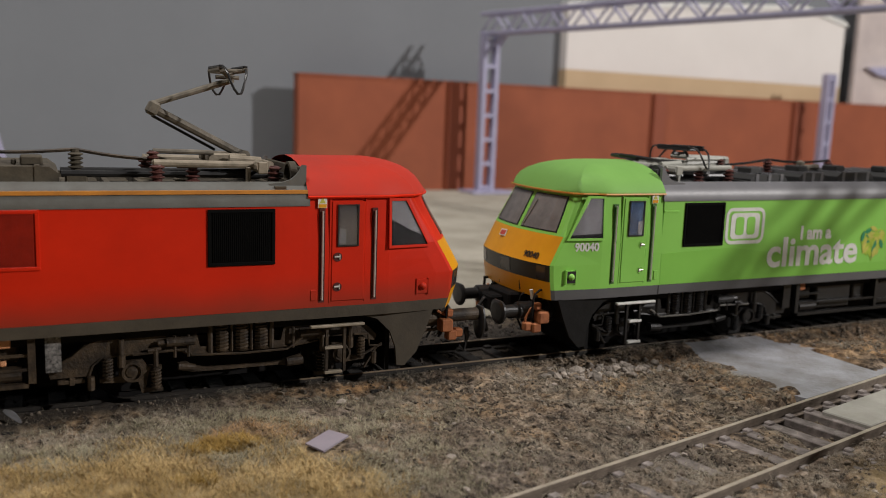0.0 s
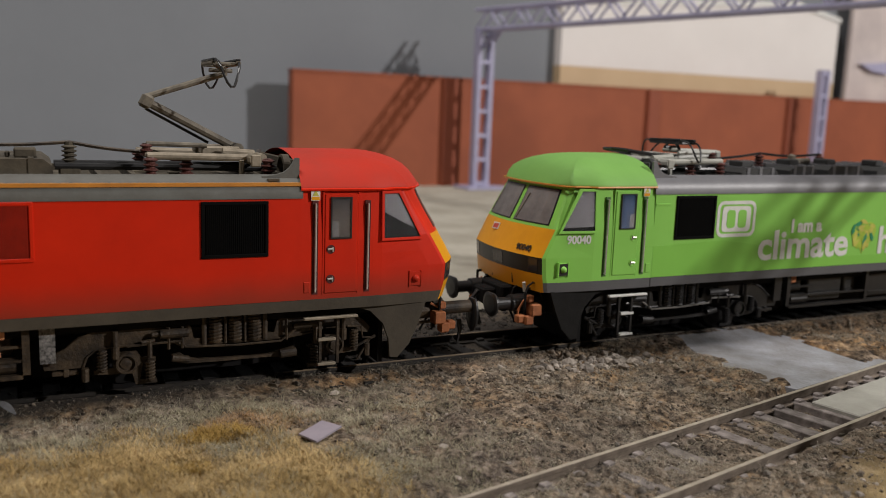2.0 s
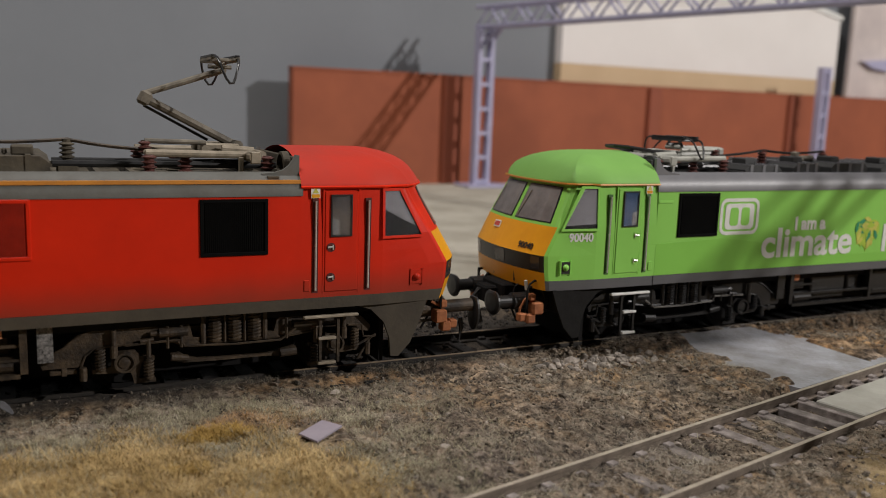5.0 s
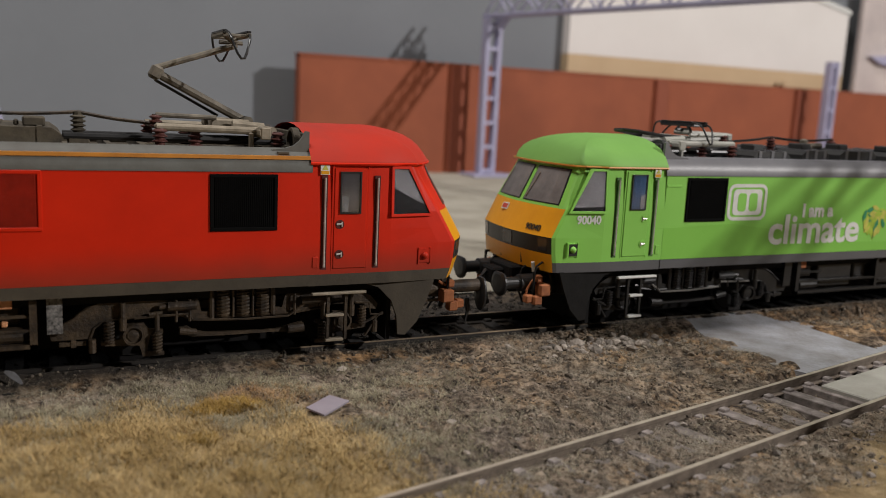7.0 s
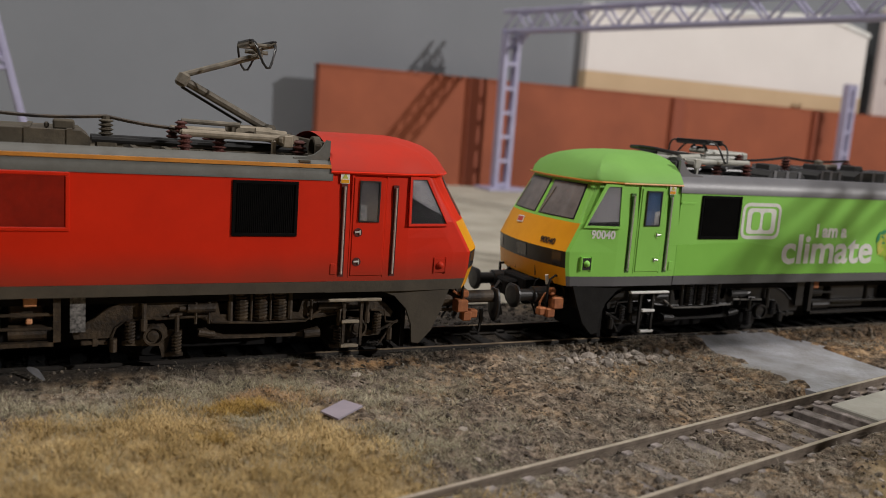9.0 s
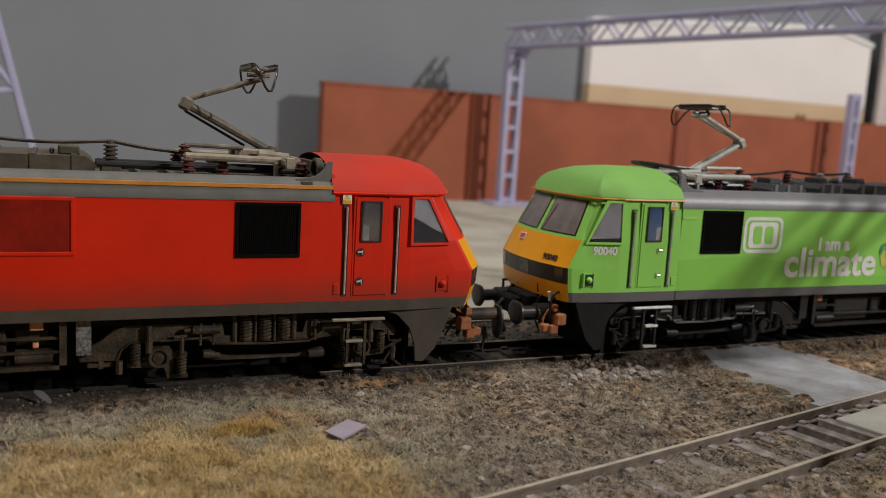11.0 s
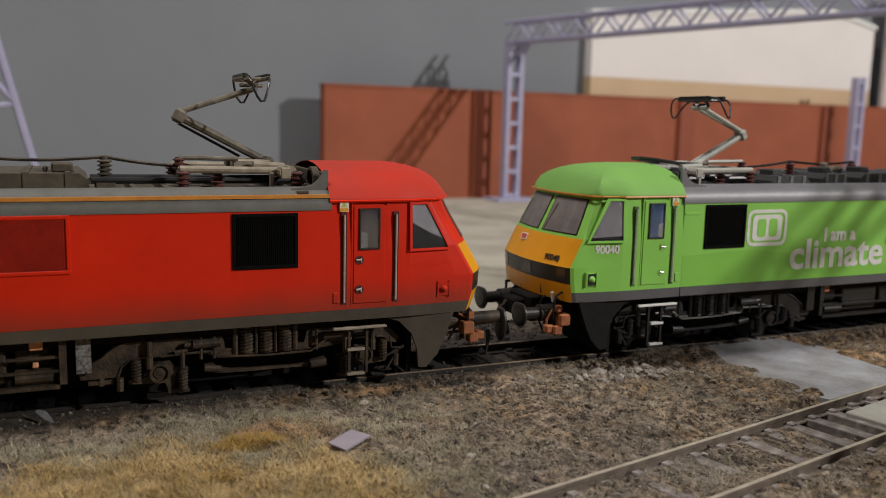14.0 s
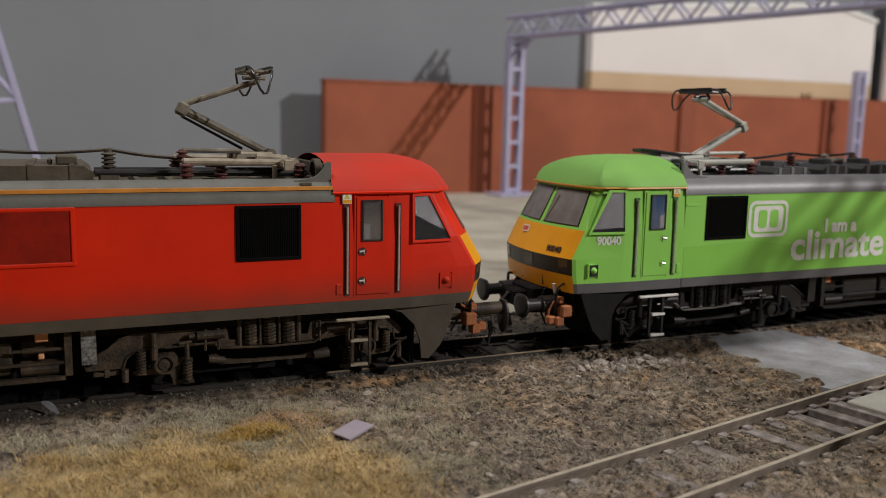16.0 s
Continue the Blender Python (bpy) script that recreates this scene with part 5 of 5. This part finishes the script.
    part("busbar", rods((P(30.5, 14, 44.5), P(74, 14, 44.7), 0.7), (P(30.5, 22, 44.5), P(74, 22, 44.7), 0.7)), BLACK, lo)
    # cooler housings with sloping ends
    for c0, c1, v0, v1, zt in ((74.6, 96, 5.0, 31, 46.6), (100, 126, 5, 31, 46.4), (130, 150, 5, 31, 46.6)) if m < 0 else ((62, 75.5, 5.0, 31, 45.6), (80, 90.5, 5, 31, 46.2), (95, 110, 5, 31, 46.4), (116, 150, 5, 31, 46.2)):
        bm = prism(bmesh.new(), [P(c, 0, z)[::2] for c, z in ((c0, 42.3), (c1, 42.3), (c1, zt - 1.2), (c1 - 1.6, zt), (c0 + 1.6, zt), (c0, zt - 1.2))], v0 - 18, v1 - 18)
        h = part("cooler_housing", bm, well, lo, "low roof cooler housing")
        for k in range(3):
            c = c0 + (c1 - c0) * (k + 0.5) / 3
            part("cross_rib", B(((c - 0.5, v0 - 0.2, 42.6), (c + 0.5, v1 + 0.2, zt + 0.25))), well if m < 0 else ROOF_G, h)
        part("lid", B(((c0 + 2.6, 8, zt), (c0 + 6.4, 13, zt + 1.8)), ((c0 + 7.0, 9, zt), (c0 + 7.9, 10, zt + 1.2)), bevel=0.3), well, h)
    if m > 0:
        bm = bmesh.new()
        lathe(bm, P(90, 14, 46.2), [(2.6, 0), (2.6, 0.8), (1.2, 1.6), (1.2, 2.6), (0.4, 3.0)], 14)
        rod(bm, P(86, 14, 47.0), P(97, 14, 47.4), 0.8, 8)
        part("circuit_breaker", bm, ARMDARK, lo)
    for c in (31, 60.5, 66.5):
        part("well_rib", B(((c - 0.5, 3.6, 42.5), (c + 0.5, 32.4, 44.0))), well, lo)


def pantograph(P, lo, m, tint, raised):
    """Lower arm, upper arm and head, each its own part on the one below. Built in the folded frame of its pivot."""
    low_len, up_len = 19.9, 15.9
    piv = P(38.6, 18, 48.6)
    s = m  # the arms fold away from the nose
    arm = part("lower_arm", rods(((0, -0.9, 0), (s * low_len, -0.4, 0), 0.85), ((0, 0.9, 0), (s * low_len, 0.4, 0), 0.85), ((0, -4.5, 0), (0, 4.5, 0), 1.1), n=8), tint, lo, "pantograph lower arm")
    arm.location = [a * MM for a in piv]
    part("knee", B_raw((s * (low_len - 1.0), -1.7, -1.4), (s * (low_len + 1.3), 1.7, 1.5), 0.5), tint, arm)
    part("control_rod", rods(((s * 5.0, 1.6, -1.6), (s * (low_len - 0.5), 1.6, -1.3), 0.3)), BLACK if m < 0 else MAROON, arm, "thin dark control rod")
    upper = part("upper_arm", rods(((0, -0.5, 0), (-s * up_len, -1.4, 0), 0.62), ((0, 0.5, 0), (-s * up_len, 1.4, 0), 0.62), ((-s * up_len * 0.35, -0.8, 0), (-s * up_len * 0.35, 0.8, 0), 0.4), ((-s * up_len, -3.2, 0), (-s * up_len, 3.2, 0), 0.6), n=8), tint, arm, "pantograph upper arm")
    upper.location = (s * (low_len + 0.4) * MM, 0, 1.0 * MM)
    head = part("pan_head", rods(((-2.4, -6.2, 1.6), (-2.4, 6.2, 1.6), 0.55), ((2.4, -6.2, 1.6), (2.4, 6.2, 1.6), 0.55), ((-2.4, -5, 1.4), (2.4, -5, 1.4), 0.4), ((-2.4, 5, 1.4), (2.4, 5, 1.4), 0.4), ((-2.4, 0, 0.2), (2.4, 0, 0.2), 0.45), ((0, -3, 0), (-2.2, -4, 1.4), 0.4), ((0, 3, 0), (2.2, 4, 1.4), 0.4), n=7), ARMDARK if m < 0 else UNDER_G, upper, "pantograph head with carbon strips")
    for e in (-1, 1):
        loop = [(-2.5, e * 6.0, 1.7), (-2.4, e * 7.4, 2.1), (-2.2, e * 8.9, 1.7), (-1.9, e * 10.0, 0.6), (-1.5, e * 10.7, -0.9), (-0.9, e * 11.1, -2.4), (-0.2, e * 11.2, -3.3), (0.5, e * 11.0, -3.2), (1.0, e * 10.5, -2.2), (1.5, e * 9.8, -0.8), (2.0, e * 8.8, 0.5), (2.3, e * 7.6, 1.3), (2.5, e * 6.0, 1.7)]
        part("horn", pipe(bmesh.new(), loop, 0.26), BLACK, head, "thin curved horn")
    for x in (-2.4, 2.4):
        part("carbon_strip", B_raw((x - 0.45, -6.3, 2.05), (x + 0.45, 6.3, 2.5), 0.12), BLACK, head)
    return arm, upper, head


def B_raw(lo, hi, bevel=0.0):
    return boxes((lo, hi), bevel=bevel)


red, PR = loco("red_locomotive", -1, 0.0, RED, ROOF_R, WELL_R, SOLE_R, UNDER_R, "weathered red electric locomotive with raised pantograph on the track", INSIDE, GLASS)
green, PG = loco("green_locomotive", 1, 33.34, GREEN, ROOF_G, WELL_G, SOLE_G, UNDER_G, "clean lime green electric locomotive coupled on the track", INSIDE, BLUEGLASS)
red_arm, red_upper, red_head = pantograph(PR, red, -1, ARMDARK, True)
green_arm, green_upper, green_head = pantograph(PG, green, 1, PALE, False)


# ---- writing and emblems on the green engine ----
def lettering():
    # the side plane is y = -18 in the engine's space; x runs to the right as it is read
    turn = (90, 0, 0)
    words("running_number", "90040", 2.75, WHITE, green, (3.6, -17.27, 27.6), (90, 0, -6.3), "white running number on the cab side", width=6.5, weight=0.09)
    words("slogan_line", "I am a", 5.0, WHITE, green, (77.0, -18.13, 28.5), turn, "white slogan text", width=11.9, weight=0.2)
    words("slogan_word", "climate", 11.2, WHITE, green, (65.2, -18.13, 21.3), turn, "bold white slogan text", width=35.0, weight=0.25)
    words("slogan_end", "h", 11.2, WHITE, green, (113.2, -18.13, 21.3), turn, "bold white slogan letter", width=5.0, weight=0.25)
    # rounded square emblem with two plain strokes
    em = part("square_emblem", rounded_ring(49.6, 27.8, 13.6, 9.6, 2.2, 0.9), WHITE, green, "white rounded square emblem with plain shapes inside")
    part("emblem_field", rounded_ring(51.4, 29.2, 10.0, 6.8, 1.2, None), WHITE, em)
    for x in (53.0, 56.9):
        part("plain_shape", rounded_ring(x, 30.2, 2.9, 4.8, 0.9, None, -18.17), GREEN, em)
    # leafy heart
    rng = random.Random(5)
    hb = part("leaf_heart", heart_shape(106.4, 26.7, 0.98), LEAF1, green, "lime and teal leaf heart emblem")
    for k in range(26):
        a = rng.uniform(0, 6.28)
        r = rng.uniform(0.5, 5.0)
        x, z = 106.4 + r * math.cos(a), 26.9 + r * math.sin(a) * 0.8
        b = rng.uniform(0, 6.28)
        ln, wd = rng.uniform(1.3, 2.2), rng.uniform(0.5, 0.9)
        pts = [(x + ln * math.cos(b) * u - wd * math.sin(b) * w, z + ln * math.sin(b) * u + wd * math.cos(b) * w) for u, w in ((-1, 0), (-0.3, -1), (0.5, -0.8), (1, 0), (0.5, 0.8), (-0.3, 1))]
        part("leaf", prism(bmesh.new(), pts, -18.14 - 0.003 * k, -18.06), rng.choice([LEAF1, LEAF2, LEAF3, LEAF3]), hb)
    # nose: number bars and badge, on the sloping panel
    words("nose_number", "90040", 2.2, BLACK, green, (-4.78, -7.4, 25.3), (63.4, 0, -79.0), "black running number on the nose", width=5.2, weight=0.05)
    bd = part("nose_badge", boxes(((-0.12, -1.3, -0.9), (0.1, 1.3, 0.9)), bevel=0.05), WHITE, green, "small red and white badge")
    bd.location, bd.rotation_euler = (-3.1 * MM, 5.5 * MM, 29.2 * MM), (0, radians(24), radians(6))
    part("badge_rim", boxes(((-0.18, -1.0, -0.6), (-0.1, 1.0, 0.6))), REDBADGE, bd)
    part("wave_line", boxes(((25, -18.03, 26.1), (40, -17.9, 26.25))), DEEPGREEN, green)
    part("deep_green_field", prism(bmesh.new(), [(29.2, 18.25), (100, 18.25), (135, 18.25), (135, 20.5), (100, 21.0), (52, 27.0), (29.2, 26.2)], -18.04, -17.95), DEEPGREEN, green, "deeper green lower field of the livery")


def rounded_ring(x, z, w, h, r, t, face=-18.1):
    def outline(i):
        pts = []
        rr = max(0.2, r - i)
        for cx, cz, a0 in ((x + w - i - rr, z + h - i - rr, 0), (x + i + rr, z + h - i - rr, 90), (x + i + rr, z + i + rr, 180), (x + w - i - rr, z + i + rr, 270)):
            for k in range(6):
                a = radians(a0 + 18 * k)
                pts.append((cx + rr * math.cos(a), cz + rr * math.sin(a)))
        return pts
    bm = bmesh.new()
    if t is None:
        return prism(bm, outline(0), face, -18.02)
    o, i = outline(0), outline(t)
    rings = [[bm.verts.new((a, y, b)) for a, b in pts] for pts, y in ((o, -17.95), (o, -18.1), (i, -18.1), (i, -17.95))]
    for r0, r1 in zip(rings, rings[1:] + rings[:1]):
        for k in range(len(r0)):
            j = (k + 1) % len(r0)
            bm.faces.new((r0[k], r0[j], r1[j], r1[k]))
    return bm


def heart_shape(cx, cz, s):
    pts = []
    for k in range(28):
        a = 2 * math.pi * k / 28
        pts.append((cx + s * 0.33 * 16 * math.sin(a) ** 3, cz + s * 0.33 * (13 * math.cos(a) - 5 * math.cos(2 * a) - 2 * math.cos(3 * a) - math.cos(4 * a))))
    return prism(bmesh.new(), pts, -18.1, -17.95)


lettering()


# ---- loose things and ground cover ----
def loose():
    bm = bmesh.new()
    pts = [(-30.0, -18.6), (-27.4, -22.6), (-34.0, -28.2), (-36.0, -23.6)]
    a = [bm.verts.new((x, y, 0.0)) for x, y in pts]
    b = [bm.verts.new((x, y, 0.34)) for x, y in pts]
    bm.faces.new(a)
    bm.faces.new(b)
    for k in range(4):
        bm.faces.new((a[k], a[(k + 1) % 4], b[(k + 1) % 4], b[k]))
    tagged(part("card_offcut", bm, LILAC, at=(0, 0, -1.5)), "small lilac-grey square offcut lying on the grass", "offcut")
    d = Vector((1, 0.213, 0)).normalized()
    s = Vector((-d.y, d.x, 0))
    o = Vector((76.6, front_rail_y(76.6) - 4.2, 0))
    bm = bmesh.new()
    c = [o, o + d * 46, o + d * 46 - s * 11.0, o - s * 11.0]
    a = [bm.verts.new((*q.xy, -4.9)) for q in c]
    b = [bm.verts.new((*q.xy, -2.95)) for q in c]
    bm.faces.new(a)
    bm.faces.new(b)
    for k in range(4):
        bm.faces.new((a[k], a[(k + 1) % 4], b[(k + 1) % 4], b[k]))
    bmesh.ops.bevel(bm, geom=bm.edges[:], offset=0.25, segments=1, affect="EDGES")
    bm2 = bmesh.new()
    for k in range(9):
        u = k / 8
        w = 1.25 * math.sin(math.pi * (0.1 + 0.82 * u))
        c0 = Vector((-85.4 + 3.0 * u, 5.0 - 2.4 * u, 1.3 - 1.9 * u + 0.35 * math.sin(math.pi * u)))
        for t0 in (0.0, 0.14):
            bm2.verts.new(c0 + Vector((-0.28 * w, t0, -0.42 * w)))
            bm2.verts.new(c0 + Vector((0.28 * w, t0, 0.42 * w)))
    bm2.verts.ensure_lookup_table()
    for k in range(8):
        i = [4 * k, 4 * k + 1, 4 * k + 3, 4 * k + 2]
        for p, q in zip(i, i[1:] + i[:1]):
            bm2.faces.new([bm2.verts[n] for n in (p, q, q + 4, p + 4)])
    for n in (0, 32):
        bm2.faces.new([bm2.verts[n + j] for j in (0, 1, 3, 2)])
    tagged(part("curled_flake", bm2, CONCRETE), "small curled grey flake lying in the grass", "flake")
    tagged(part("crossing_board", bm, BOARD), "pale flat crossing board laid between the siding rails", "crossing board")


loose()


def cover():
    off = lambda x, y: 0.0 if on_path(x, y) else 1.0
    near_rail = lambda x, y: 0.15 if abs(y - front_rail_y(x)) < 1.5 or abs(y - front_rail_y(x) + 17.7) < 1.5 else 1.0
    bare = lambda x, y: 0.0 if abs(x + 31.8) < 5.2 and abs(y + 23.4) < 6.0 else 1.0
    lumps = lambda x, y, f, k: max(0.0, min(1.0, 0.55 + 1.7 * noise.noise((x * f, y * f, k))))
    between = lambda x, y: 0.35 if -20 < y - front_rail_y(x) < 2 and x > 40 else 1.0

    def oval(cx, cy, rx, ry):
        return lambda x, y: max(0.0, 1 - ((x - cx) / rx) ** 2 - ((y - cy) / ry) ** 2)

    scatter_tufts("dry_grass", STRAW, 150000, (-125, 10, -78, -10), (0.8, 2.2), 0.06, "dense straw-coloured dry static grass", "grass", lambda x, y: bare(x, y) * grass_zone(x, y) * (0.25 + 0.75 * lumps(x, y, 0.22, 21)), 1.5, 1)
    scatter_tufts("pale_grass", OLIVE, 62000, (-125, 30, -60, 4), (0.6, 1.9), 0.045, "thin pale olive static grass", "grass", lambda x, y: bare(x, y) * lumps(x, y, 0.1, 23) * max(0, min(1, (1.0 - y) / 8)) * max(0, 1 - grass_zone(x, y) * 0.8) * max(0, min(1, (6 - x) / 45)), 1.7, 2)
    scatter_tufts("dry_fibres", FIBRE, 135000, (-125, 165, -80, 8.2), (0.5, 2.3), 0.03, "matted grey-brown fibres on the soil", "ground fibres", lambda x, y: bare(x, y) * off(x, y) * near_rail(x, y) * between(x, y) * (0.1 + 0.9 * lumps(x, y, 0.06, 9)) * (1 - 0.8 * grass_zone(x, y)) * (1.0 if x > -45 else max(0.1, min(1.4, (6.5 - y) / 5))), 2.8, 3)
    scatter_tufts("long_fibres", OLIVE, 520, (-100, 60, -55, 4), (3.0, 7.0), 0.05, "single long pale fibres lying across the soil", "ground fibres", lambda x, y: bare(x, y) * off(x, y), 9.0, 14)
    scatter_tufts("ochre_clump", SAND, 5200, (-60, -40, -28, -10), (0.9, 2.7), 0.06, "small ochre clump of foam scatter", "grass clump", oval(-49.5, -19.0, 7.5, 4.0), 1.4, 4)
    scatter_tufts("ochre_clump", SAND, 1700, (-64, -50, -38, -26), (0.7, 1.9), 0.06, "small low ochre clump of foam scatter", "grass clump", oval(-56.5, -31.6, 4.5, 2.4), 1.4, 24)
    scatter_tufts("brown_grass", BROWNGRASS, 6500, (-58, -28, -24, -4), (0.6, 1.6), 0.055, "orange-brown thin dry grass", "grass", lambda x, y: bare(x, y) * oval(-41.5, -14.0, 13, 7.5)(x, y), 1.8, 25)
    scatter_stones("loose_stones", GRIT, 12500, (-125, 165, -80, 7.8), (0.1, 0.5), "loose brown grit and crumbs on the soil", lambda x, y: off(x, y) * near_rail(x, y) * (1 - 0.9 * grass_zone(x, y)) * (1.0 if x > -25 else 0.3), 5)
    scatter_stones("soil_clods", GRIT, 1050, (-35, 165, -75, 7.4), (0.4, 1.15), "rough brown clods of soil", lambda x, y: off(x, y) * near_rail(x, y) * lumps(x, y, 0.12, 31) * (1 - grass_zone(x, y)) * (0.5 if x < 0 else 1.0), 15, 0.45)
    scatter_stones("pebbles", STONE, 110, (-25, 120, -78, 4), (0.45, 1.1), "scattered pale pebbles on the soil", off, 11)
    scatter_stones("stone_heap", STONE, 190, (24, 72, -10, 4), (0.45, 1.6), "cluster of pale stones beside the main line", lambda x, y: max(0, 1 - abs(x - 47) / 22) * max(0, 1 - abs(y + 3) / 6), 6, 0.42)
    scatter_stones("track_ballast", DARKSTONE, 3800, (-130, 170, 8.6, 58), (0.3, 1.1), "dark ballast between the main line rails", lambda x, y: 0.0 if abs(y - 9.35) < 1.3 or abs(y - 26.65) < 1.3 else 1.0, 7)


cover()


# ---- what moves ----
def motions():
    def poses(side, low, up, pivot):
        """Poses of the two arms and the head for angles in degrees: the lower arm's rise, the upper arm's opening."""
        a = pose(*pivot, 0, -side * low, 0)
        b = pose(side * 20.3 * MM, 0, 1.0 * MM, 0, side * up, 0)
        h = pose(-side * 15.9 * MM, 0, 0.6 * MM, 0, -side * (up - low), 0)
        return a, b, h
    pr, pg = [a * MM for a in PR(38.6, 18, 48.6)], [a * MM for a in PG(43.9, 18, 47.3)]
    still = poses(-1, 27.0, 46.0, pr)
    for ob, m in zip((red_arm, red_upper, red_head), still):
        walk(ob, [(0.0, m), (16.0, m)])
    steps = [(0.0, 2.8, 4.2), (9.25, 2.8, 4.2), (9.6, 5.0, 8.0), (10.0, 12.0, 20.0), (10.4, 19.5, 34.0), (10.8, 25.0, 45.5), (11.05, 26.8, 49.2), (11.2, 27.0, 49.6), (16.0, 27.0, 49.6)]
    keyed = [(t, poses(1, low, up, pg)) for t, low, up in steps]
    for k, ob in enumerate((green_arm, green_upper, green_head)):
        walk(ob, [(t, m[k]) for t, m in keyed])


motions()
